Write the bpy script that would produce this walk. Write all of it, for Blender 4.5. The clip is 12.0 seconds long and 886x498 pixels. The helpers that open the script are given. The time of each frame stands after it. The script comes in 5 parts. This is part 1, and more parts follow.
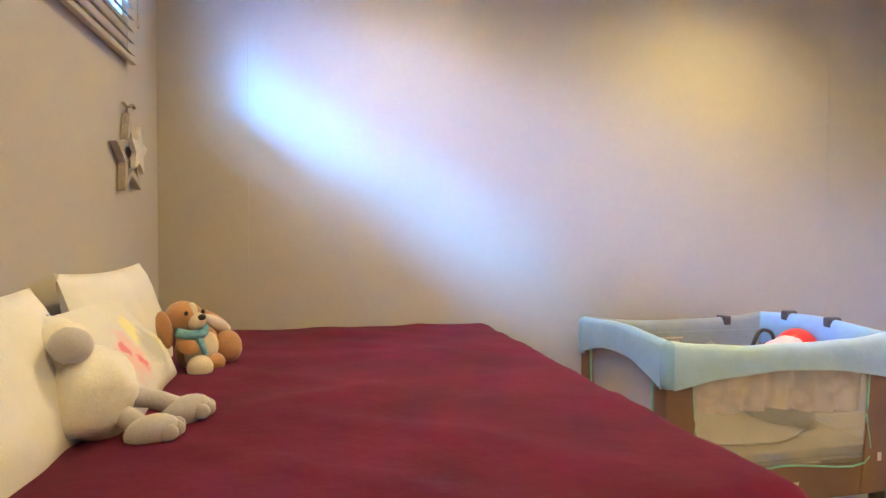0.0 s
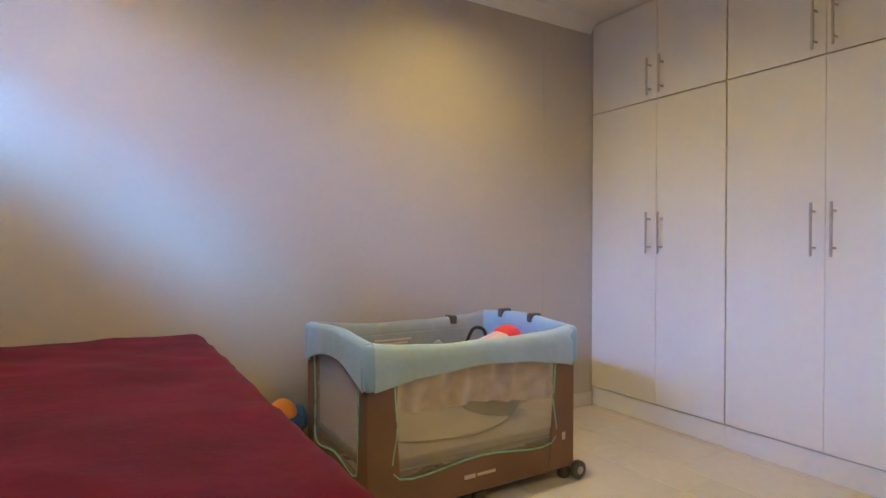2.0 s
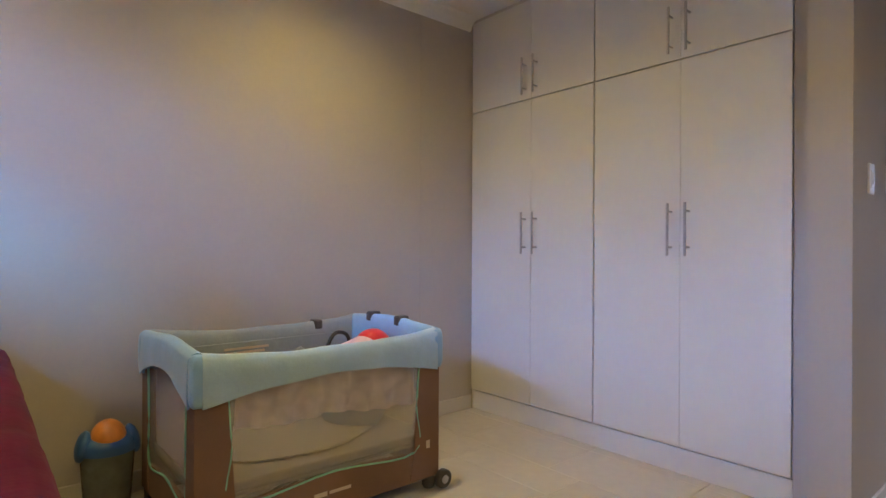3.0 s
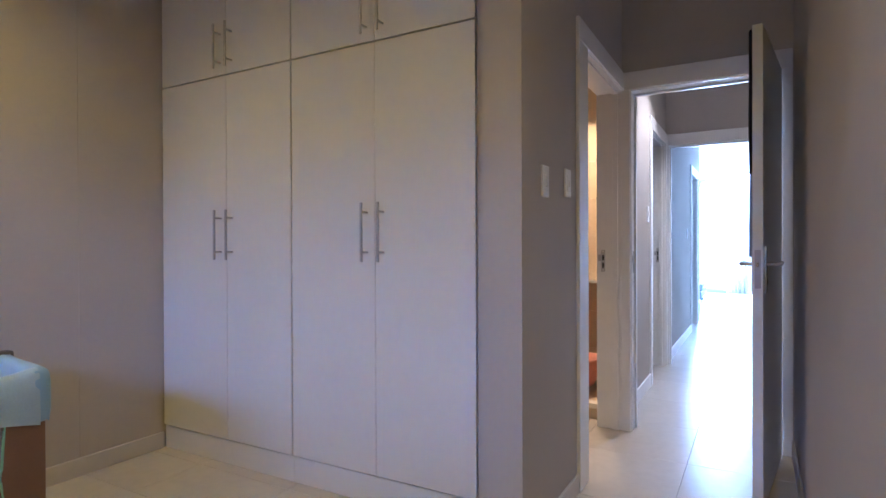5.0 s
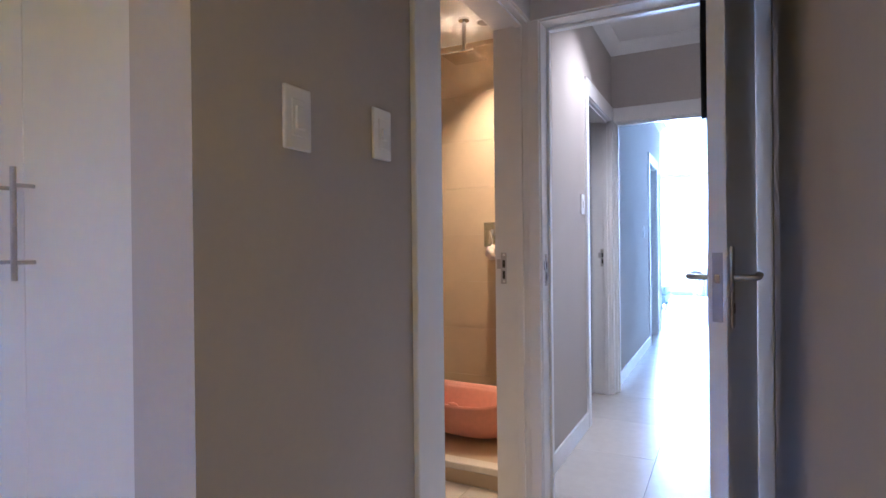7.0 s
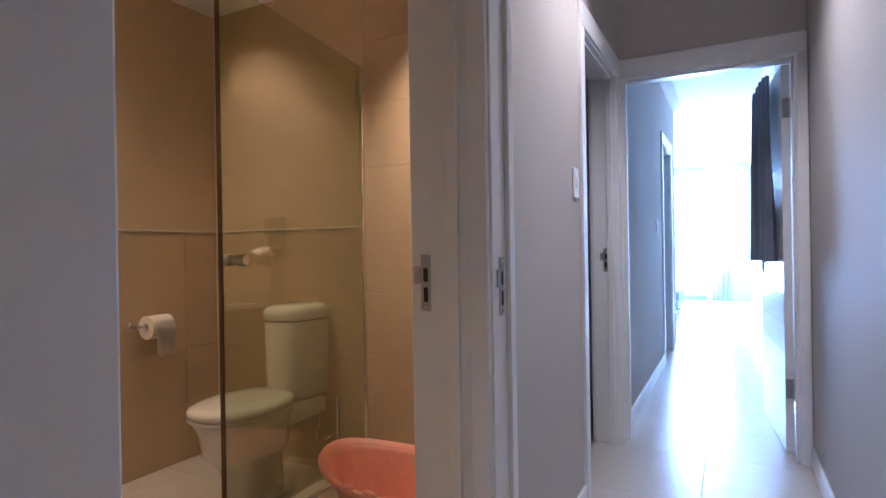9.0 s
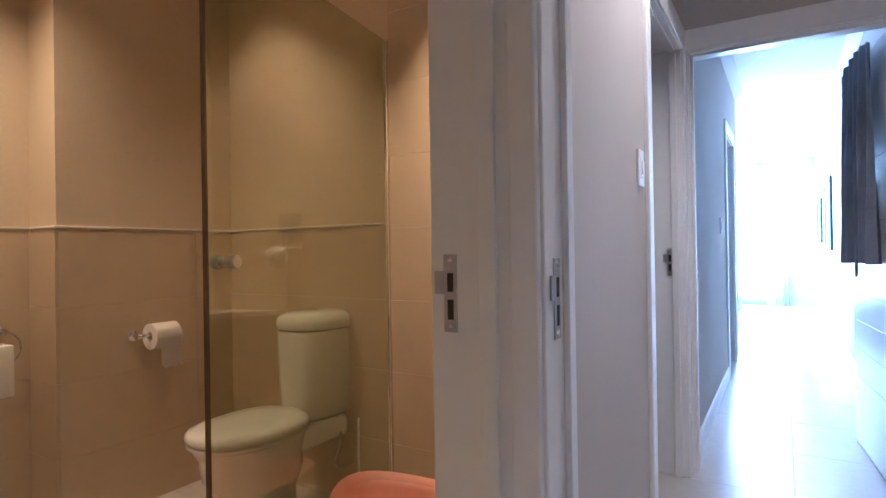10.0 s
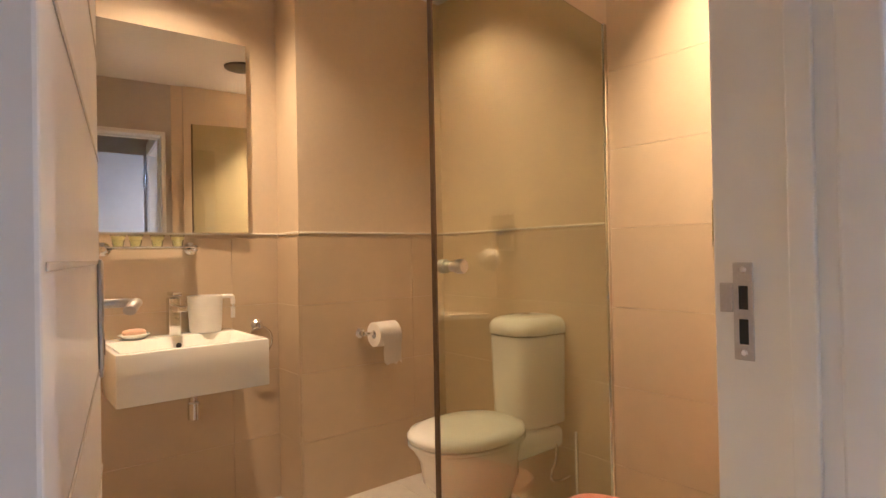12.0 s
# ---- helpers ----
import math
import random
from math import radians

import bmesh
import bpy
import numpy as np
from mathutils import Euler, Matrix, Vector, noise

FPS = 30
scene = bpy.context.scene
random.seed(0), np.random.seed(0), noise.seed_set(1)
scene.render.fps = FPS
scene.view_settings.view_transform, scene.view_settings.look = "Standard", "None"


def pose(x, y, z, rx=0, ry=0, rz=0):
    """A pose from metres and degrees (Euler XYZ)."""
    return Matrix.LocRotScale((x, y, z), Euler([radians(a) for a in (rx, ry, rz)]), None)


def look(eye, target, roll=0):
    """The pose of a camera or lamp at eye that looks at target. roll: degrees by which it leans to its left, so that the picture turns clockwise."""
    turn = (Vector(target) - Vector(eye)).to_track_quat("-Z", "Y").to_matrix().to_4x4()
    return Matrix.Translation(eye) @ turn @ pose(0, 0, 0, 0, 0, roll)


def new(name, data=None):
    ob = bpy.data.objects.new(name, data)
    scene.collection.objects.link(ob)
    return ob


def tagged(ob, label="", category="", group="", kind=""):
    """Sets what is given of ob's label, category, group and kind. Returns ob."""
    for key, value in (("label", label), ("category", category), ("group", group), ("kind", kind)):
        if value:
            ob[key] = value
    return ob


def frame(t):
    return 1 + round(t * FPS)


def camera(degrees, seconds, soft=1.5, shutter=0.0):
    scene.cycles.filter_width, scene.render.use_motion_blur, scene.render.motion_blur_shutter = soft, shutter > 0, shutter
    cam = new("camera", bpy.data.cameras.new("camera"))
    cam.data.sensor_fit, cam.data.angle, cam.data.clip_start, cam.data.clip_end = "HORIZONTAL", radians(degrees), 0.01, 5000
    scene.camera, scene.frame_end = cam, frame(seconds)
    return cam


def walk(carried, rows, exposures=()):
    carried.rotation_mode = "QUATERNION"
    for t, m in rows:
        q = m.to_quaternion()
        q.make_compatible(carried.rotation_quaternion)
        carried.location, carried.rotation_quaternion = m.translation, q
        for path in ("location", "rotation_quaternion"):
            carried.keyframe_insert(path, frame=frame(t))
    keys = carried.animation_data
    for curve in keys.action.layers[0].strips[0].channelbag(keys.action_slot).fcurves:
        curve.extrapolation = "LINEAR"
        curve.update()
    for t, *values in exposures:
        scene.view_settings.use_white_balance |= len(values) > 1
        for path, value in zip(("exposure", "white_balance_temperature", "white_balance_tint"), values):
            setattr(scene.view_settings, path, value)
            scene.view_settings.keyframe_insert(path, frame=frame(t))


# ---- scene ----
cam = camera(77.0, 12.0)
PATH = [
    (0, (1.542, 0.192, 1.106), (1.955, 2.148, 1.072), -0),
    (0.5, (1.626, 0.17, 1.09), (2.213, 2.082, 1.072), -0),
    (1, (1.707, 0.18, 1.069), (2.471, 2.028, 1.065), 0.2),
    (1.5, (1.8, 0.176, 1.077), (2.727, 1.948, 1.068), 0.3),
    (2, (1.961, 0.145, 1.092), (2.999, 1.855, 1.078), 0.2),
    (2.5, (2.105, 0.109, 1.076), (3.238, 1.757, 1.067), 0.1),
    (3, (2.233, 0.144, 1.07), (3.53, 1.667, 1.071), 0.3),
    (3.5, (2.357, 0.144, 1.079), (3.826, 1.502, 1.078), 0.3),
    (3.7, (2.378, 0.134, 1.087), (3.926, 1.41, 1.087), 0.4),
    (5.3, (3.071, -0.013, 1.111), (4.827, 0.948, 1.1), -0.3),
    (5.5, (3.191, -0.034, 1.107), (4.953, 0.914, 1.098), -0.3),
    (6, (3.512, -0.05, 1.096), (5.282, 0.88, 1.095), -0.4),
    (6.5, (3.805, -0.024, 1.095), (5.582, 0.896, 1.093), -0.7),
    (7, (4.114, 0.0, 1.109), (5.898, 0.905, 1.103), -0.6),
    (7.2, (4.239, -0.003, 1.104), (6.02, 0.908, 1.096), -0.7),
    (8.8, (5.102, 0.209, 1.083), (6.891, 1.102, 1.086), -0.8),
    (9, (5.189, 0.2, 1.098), (6.966, 1.119, 1.096), -0.9),
    (9.5, (5.369, 0.248, 1.091), (7.117, 1.22, 1.091), -1),
    (10, (5.517, 0.353, 1.09), (7.223, 1.397, 1.097), -0.9),
    (10.5, (5.569, 0.433, 1.09), (7.199, 1.592, 1.097), -1),
    (11, (5.572, 0.477, 1.093), (7.08, 1.792, 1.106), -1),
    (11.5, (5.577, 0.497, 1.086), (6.951, 1.951, 1.115), -0.6),
    (12, (5.54, 0.509, 1.103), (6.805, 2.058, 1.121), -1.1),
]
walk(cam, [(t, look(eye, target, roll)) for t, eye, target, roll in PATH], exposures=[(0, 3.45, 4820, 18), (1, 3.15, 4960, 18), (2.5, 2.52, 5000, 18), (3.5, 2.34, 4760, 17), (5.5, 2.2, 4750, 18), (6.5, 2.4, 4700, 18), (7, 2.25, 4700, 18), (9, 1.8, 4800, 19), (10.5, 2.2, 4850, 17), (11.5, 2.6, 4850, 16), (12, 2.75, 5120, 16)])

# ---------------------------------------------------------------- light
world = bpy.data.worlds.new("world")
scene.world = world
world.use_nodes = True
wn = world.node_tree
sky = wn.nodes.new("ShaderNodeTexSky")
sky.sky_type, sky.sun_disc = "NISHITA", False
sky.sun_elevation, sky.sun_rotation = radians(23), radians(-142)
wn.links.new(sky.outputs[0], wn.nodes["Background"].inputs[0])
wn.nodes["Background"].inputs[1].default_value = 0.15

DAY, WARM = (0.19, 0.59, 1.0), (1.0, 0.66, 0.32)


def lamp(name, kind, m, energy, colour, **more):
    data = bpy.data.lights.new(name, kind)
    data.energy, data.color = energy, colour
    for key, value in more.items():
        if key == "angle":
            data.angle = value
        elif key == "size":
            data.shape, data.size, data.size_y = "RECTANGLE", value[0], value[1]
        elif key == "spot":
            data.spot_size, data.spot_blend = value
        elif key == "soft":
            data.shadow_soft_size = value
    ob = new(name, data)
    ob.matrix_world = m
    return ob


# soft daylight of a bright hazy sky, low in the west
lamp("sun", "SUN", look((0, 0, 0), (0.572, 0.721, -0.391)), 1.25, DAY, angle=radians(11))
# daylight in the opening of the large far window
lamp("window_daylight", "AREA", look((17.2, 1.55, 1.4), (10, 1.2, 1.0)), 420, (0.52, 0.73, 1.0), size=(2.6, 2.4))

# ---------------------------------------------------------------- materials


def material(name, colour, rough=0.6, metal=0.0, spec=0.5, grain=(), stains=(), bump=(), glow=None, sheen=0.0, random_shade=0.0, transmission=0.0, alpha=1.0, coat=0.0):
    """grain, stains: (size of a feature in metres, strength). bump: (size in metres, depth)."""
    m = bpy.data.materials.new(name)
    m.use_nodes = True
    nt, b = m.node_tree, m.node_tree.nodes["Principled BSDF"]
    b.inputs["Base Color"].default_value = (*colour, 1)
    b.inputs["Roughness"].default_value, b.inputs["Metallic"].default_value = rough, metal
    b.inputs["Specular IOR Level"].default_value = spec
    b.inputs["Sheen Weight"].default_value = sheen
    b.inputs["Transmission Weight"].default_value, b.inputs["Alpha"].default_value = transmission, alpha
    b.inputs["Coat Weight"].default_value = coat
    where = nt.nodes.new("ShaderNodeNewGeometry").outputs["Position"]
    out = None
    for n, (size, strength) in enumerate([g for g in (grain, stains) if g]):
        tex = nt.nodes.new("ShaderNodeTexNoise")
        tex.inputs["Scale"].default_value, tex.inputs["Detail"].default_value = 1 / size, 5
        nt.links.new(where, tex.inputs["Vector"])
        ramp = nt.nodes.new("ShaderNodeMapRange")
        ramp.inputs["From Min"].default_value, ramp.inputs["From Max"].default_value = 0.25, 0.75
        ramp.inputs["To Min"].default_value, ramp.inputs["To Max"].default_value = 1 - strength, 1 + strength
        nt.links.new(tex.outputs["Fac"], ramp.inputs["Value"])
        mul = nt.nodes.new("ShaderNodeVectorMath")
        mul.operation = "SCALE"
        if out is None:
            mul.inputs[0].default_value = colour
        else:
            nt.links.new(out, mul.inputs[0])
        nt.links.new(ramp.outputs[0], mul.inputs["Scale"])
        out = mul.outputs[0]
        if n == 0:
            wob = 0.08 if rough > 0.5 else 0.012
            rr = nt.nodes.new("ShaderNodeMapRange")
            rr.inputs["To Min"].default_value, rr.inputs["To Max"].default_value = max(0.0, rough - wob), min(1.0, rough + wob)
            nt.links.new(tex.outputs["Fac"], rr.inputs["Value"])
            nt.links.new(rr.outputs[0], b.inputs["Roughness"])
    if random_shade:
        info = nt.nodes.new("ShaderNodeObjectInfo")
        ramp = nt.nodes.new("ShaderNodeMapRange")
        ramp.inputs["To Min"].default_value, ramp.inputs["To Max"].default_value = 1 - random_shade, 1 + random_shade
        nt.links.new(info.outputs["Random"], ramp.inputs["Value"])
        mul = nt.nodes.new("ShaderNodeVectorMath")
        mul.operation = "SCALE"
        if out is None:
            mul.inputs[0].default_value = colour
        else:
            nt.links.new(out, mul.inputs[0])
        nt.links.new(ramp.outputs[0], mul.inputs["Scale"])
        out = mul.outputs[0]
    if out is not None:
        nt.links.new(out, b.inputs["Base Color"])
    if bump:
        tex = nt.nodes.new("ShaderNodeTexNoise")
        tex.inputs["Scale"].default_value, tex.inputs["Detail"].default_value = 1 / bump[0], 4
        nt.links.new(where, tex.inputs["Vector"])
        node = nt.nodes.new("ShaderNodeBump")
        node.inputs["Distance"].default_value = bump[1]
        node.inputs["Strength"].default_value = 0.6
        nt.links.new(tex.outputs["Fac"], node.inputs["Height"])
        nt.links.new(node.outputs[0], b.inputs["Normal"])
    if glow:
        b.inputs["Emission Color"].default_value, b.inputs["Emission Strength"].default_value = (*glow[0], 1), glow[1]
    return m


PAINT = material("taupe_wall_paint", (0.50, 0.455, 0.41), 0.68, spec=0.3, grain=(0.02, 0.02), stains=(0.9, 0.05), bump=(0.012, 0.0006))
CEIL = material("white_ceiling_paint", (0.80, 0.79, 0.77), 0.8, grain=(0.03, 0.015), stains=(0.8, 0.03), bump=(0.01, 0.0004))
WHITE = material("white_gloss_paint", (0.80, 0.785, 0.765), 0.30, grain=(0.05, 0.02), stains=(0.5, 0.03))
DOORS = material("white_melamine", (0.76, 0.74, 0.70), 0.42, grain=(0.03, 0.012), stains=(0.7, 0.025), bump=(0.006, 0.0002))
SKIRT = material("painted_skirting", (0.60, 0.56, 0.51), 0.4, grain=(0.05, 0.03), stains=(0.5, 0.05))
FLOOR_TILE = material("cream_porcelain_tile", (0.62, 0.57, 0.50), 0.22, grain=(0.05, 0.03), stains=(0.4, 0.05), bump=(0.05, 0.0004), random_shade=0.03)
GROUT = material("grout", (0.40, 0.36, 0.31), 0.9, grain=(0.01, 0.1), stains=(0.3, 0.1))
BATH_TILE = material("beige_wall_tile", (0.56, 0.435, 0.285), 0.30, grain=(0.08, 0.03), stains=(0.5, 0.05), random_shade=0.02)
BATH_PAINT = material("cream_wall_paint", (0.65, 0.52, 0.355), 0.6, grain=(0.02, 0.02), stains=(0.7, 0.04), bump=(0.01, 0.0005))
CHROME = material("chrome", (0.75, 0.74, 0.72), 0.12, 1.0, grain=(0.02, 0.04), stains=(0.1, 0.06))
STEEL = material("brushed_steel", (0.52, 0.50, 0.48), 0.35, 1.0, grain=(0.004, 0.06), stains=(0.05, 0.08))
# near-black that paints the shade inside small holes
HOLE_SHADE = material("hole_shade_black", (0.02, 0.018, 0.016), 0.7, grain=(0.01, 0.2), stains=(0.05, 0.2))
CERAMIC = material("white_ceramic", (0.80, 0.78, 0.72), 0.10, grain=(0.05, 0.01), stains=(0.2, 0.02), coat=0.4)
GLASS = material("clear_glass", (0.93, 0.97, 0.94), 0.0, transmission=1.0)
TINTED = material("faintly_green_glass", (0.76, 0.80, 0.63), 0.0, transmission=1.0)
TINTED.node_tree.nodes["Principled BSDF"].inputs["IOR"].default_value = 1.7
MIRROR = material("mirror_silver", (0.90, 0.90, 0.88), 0.01, 1.0)
SKYGLOW = material("bright_sky_backdrop", (0.9, 0.95, 1.0), 1.0, glow=((0.75, 0.9, 1.0), 0.7))
VELVET = material("burgundy_velvet_throw", (0.205, 0.005, 0.066), 0.85, grain=(0.02, 0.06), stains=(0.24, 0.32), bump=(0.06, 0.005), sheen=0.08)

# ---------------------------------------------------------------- mesh helpers


def bm_box(bm, x0, y0, z0, x1, y1, z1, bevel=0.0, seg=1):
    vs = [bm.verts.new(p) for p in ((x0, y0, z0), (x1, y0, z0), (x1, y1, z0), (x0, y1, z0), (x0, y0, z1), (x1, y0, z1), (x1, y1, z1), (x0, y1, z1))]
    fs = [bm.faces.new([vs[i] for i in f]) for f in ((3, 2, 1, 0), (4, 5, 6, 7), (0, 1, 5, 4), (1, 2, 6, 5), (2, 3, 7, 6), (3, 0, 4, 7))]
    if bevel:
        edges = list({e for f in fs for e in f.edges})
        bmesh.ops.bevel(bm, geom=edges, offset=bevel, segments=seg, affect="EDGES", profile=0.5)
    return bm


def boxes(*all_of_them, bevel=0.0, seg=1):
    bm = bmesh.new()
    for b in all_of_them:
        bm_box(bm, *b, bevel=bevel, seg=seg)
    return bm


def bm_rings(rings, cap=True, closed=True):
    """A skin over a list of rings of points, all of one length."""
    bm = bmesh.new()
    add_rings(bm, rings, cap, closed)
    return bm


def add_rings(bm, rings, cap=True, closed=True):
    rows = [[bm.verts.new(p) for p in ring] for ring in rings]
    n = len(rows[0])
    for a, b in zip(rows, rows[1:]):
        for i in range(n if closed else n - 1):
            bm.faces.new((a[i], a[(i + 1) % n], b[(i + 1) % n], b[i]))
    if cap and closed:
        bm.faces.new(rows[0][::-1])
        bm.faces.new(rows[-1])
    return bm


def lathe(profile, n=24, at=(0, 0, 0), axis="z", stretch=(1, 1)):
    """A turned body: profile of (radius, height)."""
    rings = []
    for r, h in profile:
        ring = []
        for i in range(n):
            a = 2 * math.pi * i / n
            u, v = r * math.cos(a) * stretch[0], r * math.sin(a) * stretch[1]
            p = {"z": (u, v, h), "x": (h, u, v), "y": (v, h, u)}[axis]
            ring.append((p[0] + at[0], p[1] + at[1], p[2] + at[2]))
        rings.append(ring)
    return bm_rings(rings)


def tube(points, r, n=10, bm=None, flat=1.0):
    """A rod of radius r along points; r may be a list."""
    bm = bm or bmesh.new()
    pts = [Vector(p) for p in points]
    rings = []
    for i, p in enumerate(pts):
        d = (pts[min(i + 1, len(pts) - 1)] - pts[max(i - 1, 0)]).normalized()
        side = d.cross(Vector((0, 0, 1)))
        side = side.normalized() if side.length > 1e-4 else Vector((1, 0, 0))
        up = side.cross(d).normalized()
        rad = r[i] if isinstance(r, (list, tuple)) else r
        rings.append([p + rad * (math.cos(2 * math.pi * k / n) * side + flat * math.sin(2 * math.pi * k / n) * up) for k in range(n)])
    return add_rings(bm, rings)


def arc(points, n=8):
    """A smooth curve through points (Catmull-Rom)."""
    p = [Vector(q) for q in points]
    p = [2 * p[0] - p[1], *p, 2 * p[-1] - p[-2]]
    out = []
    for a, b, c, d in zip(p, p[1:], p[2:], p[3:]):
        for i in range(n):
            t = i / n
            out.append(0.5 * (2 * b + (c - a) * t + (2 * a - 5 * b + 4 * c - d) * t * t + (3 * b - a - 3 * c + d) * t**3))
    return out + [p[-2]]


def blob(centre, radii, turn=(0, 0, 0), power=2.0, lumps=0.0, scale=8.0, n=20, bm=None, slot=0):
    """A stuffed body: a rounded ellipsoid (power above 2 makes it squarer) with a lumpy skin."""
    bm = bm or bmesh.new()
    m = pose(*centre, *turn)
    rows = []
    e = 2.0 / power

    def sp(v):
        return math.copysign(abs(v) ** e, v)

    m_rows = n // 2
    for j in range(1, m_rows):
        th = math.pi * j / m_rows - math.pi / 2
        row = []
        for i in range(n):
            ph = 2 * math.pi * i / n
            v = Vector((radii[0] * sp(math.cos(th)) * sp(math.cos(ph)), radii[1] * sp(math.cos(th)) * sp(math.sin(ph)), radii[2] * sp(math.sin(th))))
            p = m @ v
            if lumps:
                p += v.normalized() * lumps * noise.noise(p * scale)
            row.append(bm.verts.new(p))
        rows.append(row)
    lo, hi = bm.verts.new(m @ Vector((0, 0, -radii[2]))), bm.verts.new(m @ Vector((0, 0, radii[2])))
    fs = []
    for a, b in zip(rows, rows[1:]):
        fs += [bm.faces.new((a[i], a[(i + 1) % n], b[(i + 1) % n], b[i])) for i in range(n)]
    fs += [bm.faces.new((rows[0][(i + 1) % n], rows[0][i], lo)) for i in range(n)]
    fs += [bm.faces.new((rows[-1][i], rows[-1][(i + 1) % n], hi)) for i in range(n)]
    for f in fs:
        f.material_index = slot
    return bm


def finish(name, bm, mats, smooth=None):
    bmesh.ops.recalc_face_normals(bm, faces=bm.faces)
    me = bpy.data.meshes.new(name)
    bm.to_mesh(me)
    bm.free()
    for m in mats if isinstance(mats, (list, tuple)) else [mats]:
        me.materials.append(m)
    if smooth is not None:
        me.shade_smooth()
        me.set_sharp_from_angle(angle=radians(smooth))
    return me


def part(name, bm, mat, parent=None, label="", smooth=None):
    ob = new(name, finish(name, bm, mat, smooth))
    ob.parent = parent
    return tagged(ob, label=label)


def thing(name, at, label, category, group="", kind=""):
    """An Empty at the base of a thing that has parts."""
    ob = new(name)
    ob.location = at
    ob.empty_display_size = 0.1
    return tagged(ob, label, category, group, kind)


def under(parent, name, bm, mat, label="", smooth=None):
    """A part, whose mesh is given in world places, under an unturned thing."""
    root = parent
    off = Vector((0, 0, 0))
    while root is not None:
        off += root.location
        root = root.parent
    bmesh.ops.translate(bm, verts=bm.verts, vec=-off)
    return part(name, bm, mat, parent, label, smooth)


def structure(name, bm, mat, label="", category="", smooth=None):
    return tagged(part(name, bm, mat, None, "", smooth), label, category, "", "structure")


# ---------------------------------------------------------------- plan
XW, YN, ZC = 0.81, 2.89, 2.61          # bedroom: west wall, north wall, ceiling
WX = 4.82                               # wardrobe door faces
NX, NY0, NY1 = 4.70, 0.725, 0.872         # end of the wall between wardrobe and passage
YS = -0.15                              # south wall of passage and hall
BX0, BX1 = 5.52, 6.33                   # bathroom door opening
WB0, WB1 = 6.34, 6.48                   # wall of the bedroom door
OY0, OY1, OY2 = -0.09, 0.67, 0.73       # opening of bedroom door and hall door
DX0, DX1 = 7.60, 8.36                   # side door in the hall
WC0, WC1 = 8.45, 8.59                   # wall of the hall door
FX0, FX1 = 10.70, 11.45                 # door in the corridor beyond
HX1 = 12.0                              # end of corridor's north wall
XE = 17.3                               # far wall
BE, BN, BCX, BCY, BZ = 7.40, 3.01, 6.59, 2.79, 2.42   # bathroom: east, north, column's corner, ceiling
HEAD = 2.03
HY = 0.76                               # north wall of hall
WY0, WY1, WZ0, WZ1 = 0.30, 2.46, 1.93, 2.46          # bedroom window

# ---------------------------------------------------------------- shell
structure("floor", boxes((XW - 0.2, -1.9, -0.12, XE + 0.4, 6.2, -0.006)), GROUT, "grey-beige grout bed under the floor tiles", "floor")
structure("wall_west", boxes((XW - 0.22, -1.9, 0, XW, WY0, ZC), (XW - 0.22, WY1, 0, XW, YN + 0.2, ZC), (XW - 0.22, WY0, 0, XW, WY1, WZ0), (XW - 0.22, WY0, WZ1, XW, WY1, ZC)), PAINT, "taupe painted plaster wall with a high window", "wall")
structure("wall_north", boxes((XW, YN, 0, 5.44, YN + 0.2, ZC)), PAINT, "taupe painted plaster wall behind bed and cot", "wall")
structure("wall_bedroom_south", boxes((XW, -1.9, 0, 3.5, -1.7, ZC), (3.5, -1.9, 0, 3.7, YS, ZC)), PAINT, "taupe painted plaster wall", "wall")
structure("wall_south", boxes((3.7, YS - 0.2, 0, XE, YS, 2.75)), PAINT, "taupe painted plaster wall along passage and hall", "wall")
structure("wall_nib", boxes((NX, NY0, 0, BX0 - 0.03, NY1, ZC), (BX0 - 0.03, NY0, HEAD + 0.03, BX1 + 0.03, NY1, ZC), (BX1 + 0.03, NY0, 0, WB1, NY1, ZC)), PAINT, "taupe painted wall end beside the wardrobe", "wall")
structure("wall_wardrobe_back", boxes((5.385, NY1, 0, 5.44, 3.2, ZC)), BATH_PAINT, "cream painted partition", "wall")
structure("wall_bedroom_door", boxes((WB0, YS, HEAD + 0.03, WB1, NY0, ZC), (WB0, YS, 0, WB1, OY0 - 0.03, HEAD + 0.03), (WB0, OY1 + 0.03, 0, WB1, NY0, HEAD + 0.03)), PAINT, "taupe painted wall above the bedroom door", "wall")
structure("wall_hall_north", boxes((WB1, HY, 0, DX0 - 0.03, HY + 0.13, ZC), (DX0 - 0.03, HY, HEAD + 0.03, DX1 + 0.03, HY + 0.13, ZC), (DX1 + 0.03, HY, 0, WC0, HY + 0.13, ZC)), PAINT, "taupe painted hall wall", "wall")
structure("wall_hall_door", boxes((WC0, YS, HEAD + 0.03, WC1, HY + 0.13, ZC), (WC0, YS, 0, WC1, OY0 - 0.03, HEAD + 0.03), (WC0, OY2 + 0.03, 0, WC1, HY + 0.13, HEAD + 0.03)), PAINT, "taupe painted wall above the hall door", "wall")
structure("wall_corridor", boxes((WC1, HY, 0, FX0 - 0.03, HY + 0.13, 2.75), (FX0 - 0.03, HY, HEAD + 0.03, FX1 + 0.03, HY + 0.13, 2.75), (FX1 + 0.03, HY, 0, HX1, HY + 0.13, 2.75)), PAINT, "taupe painted corridor wall", "wall")
structure("wall_side_rooms", boxes((BE + 0.15, 2.4, 0, HX1, 2.55, ZC), (9.3, HY + 0.13, 0, 9.42, 2.4, ZC), (HX1 - 0.13, HY + 0.13, 0, HX1, 6.0, 2.75)), PAINT, "taupe painted walls of the side rooms", "wall")
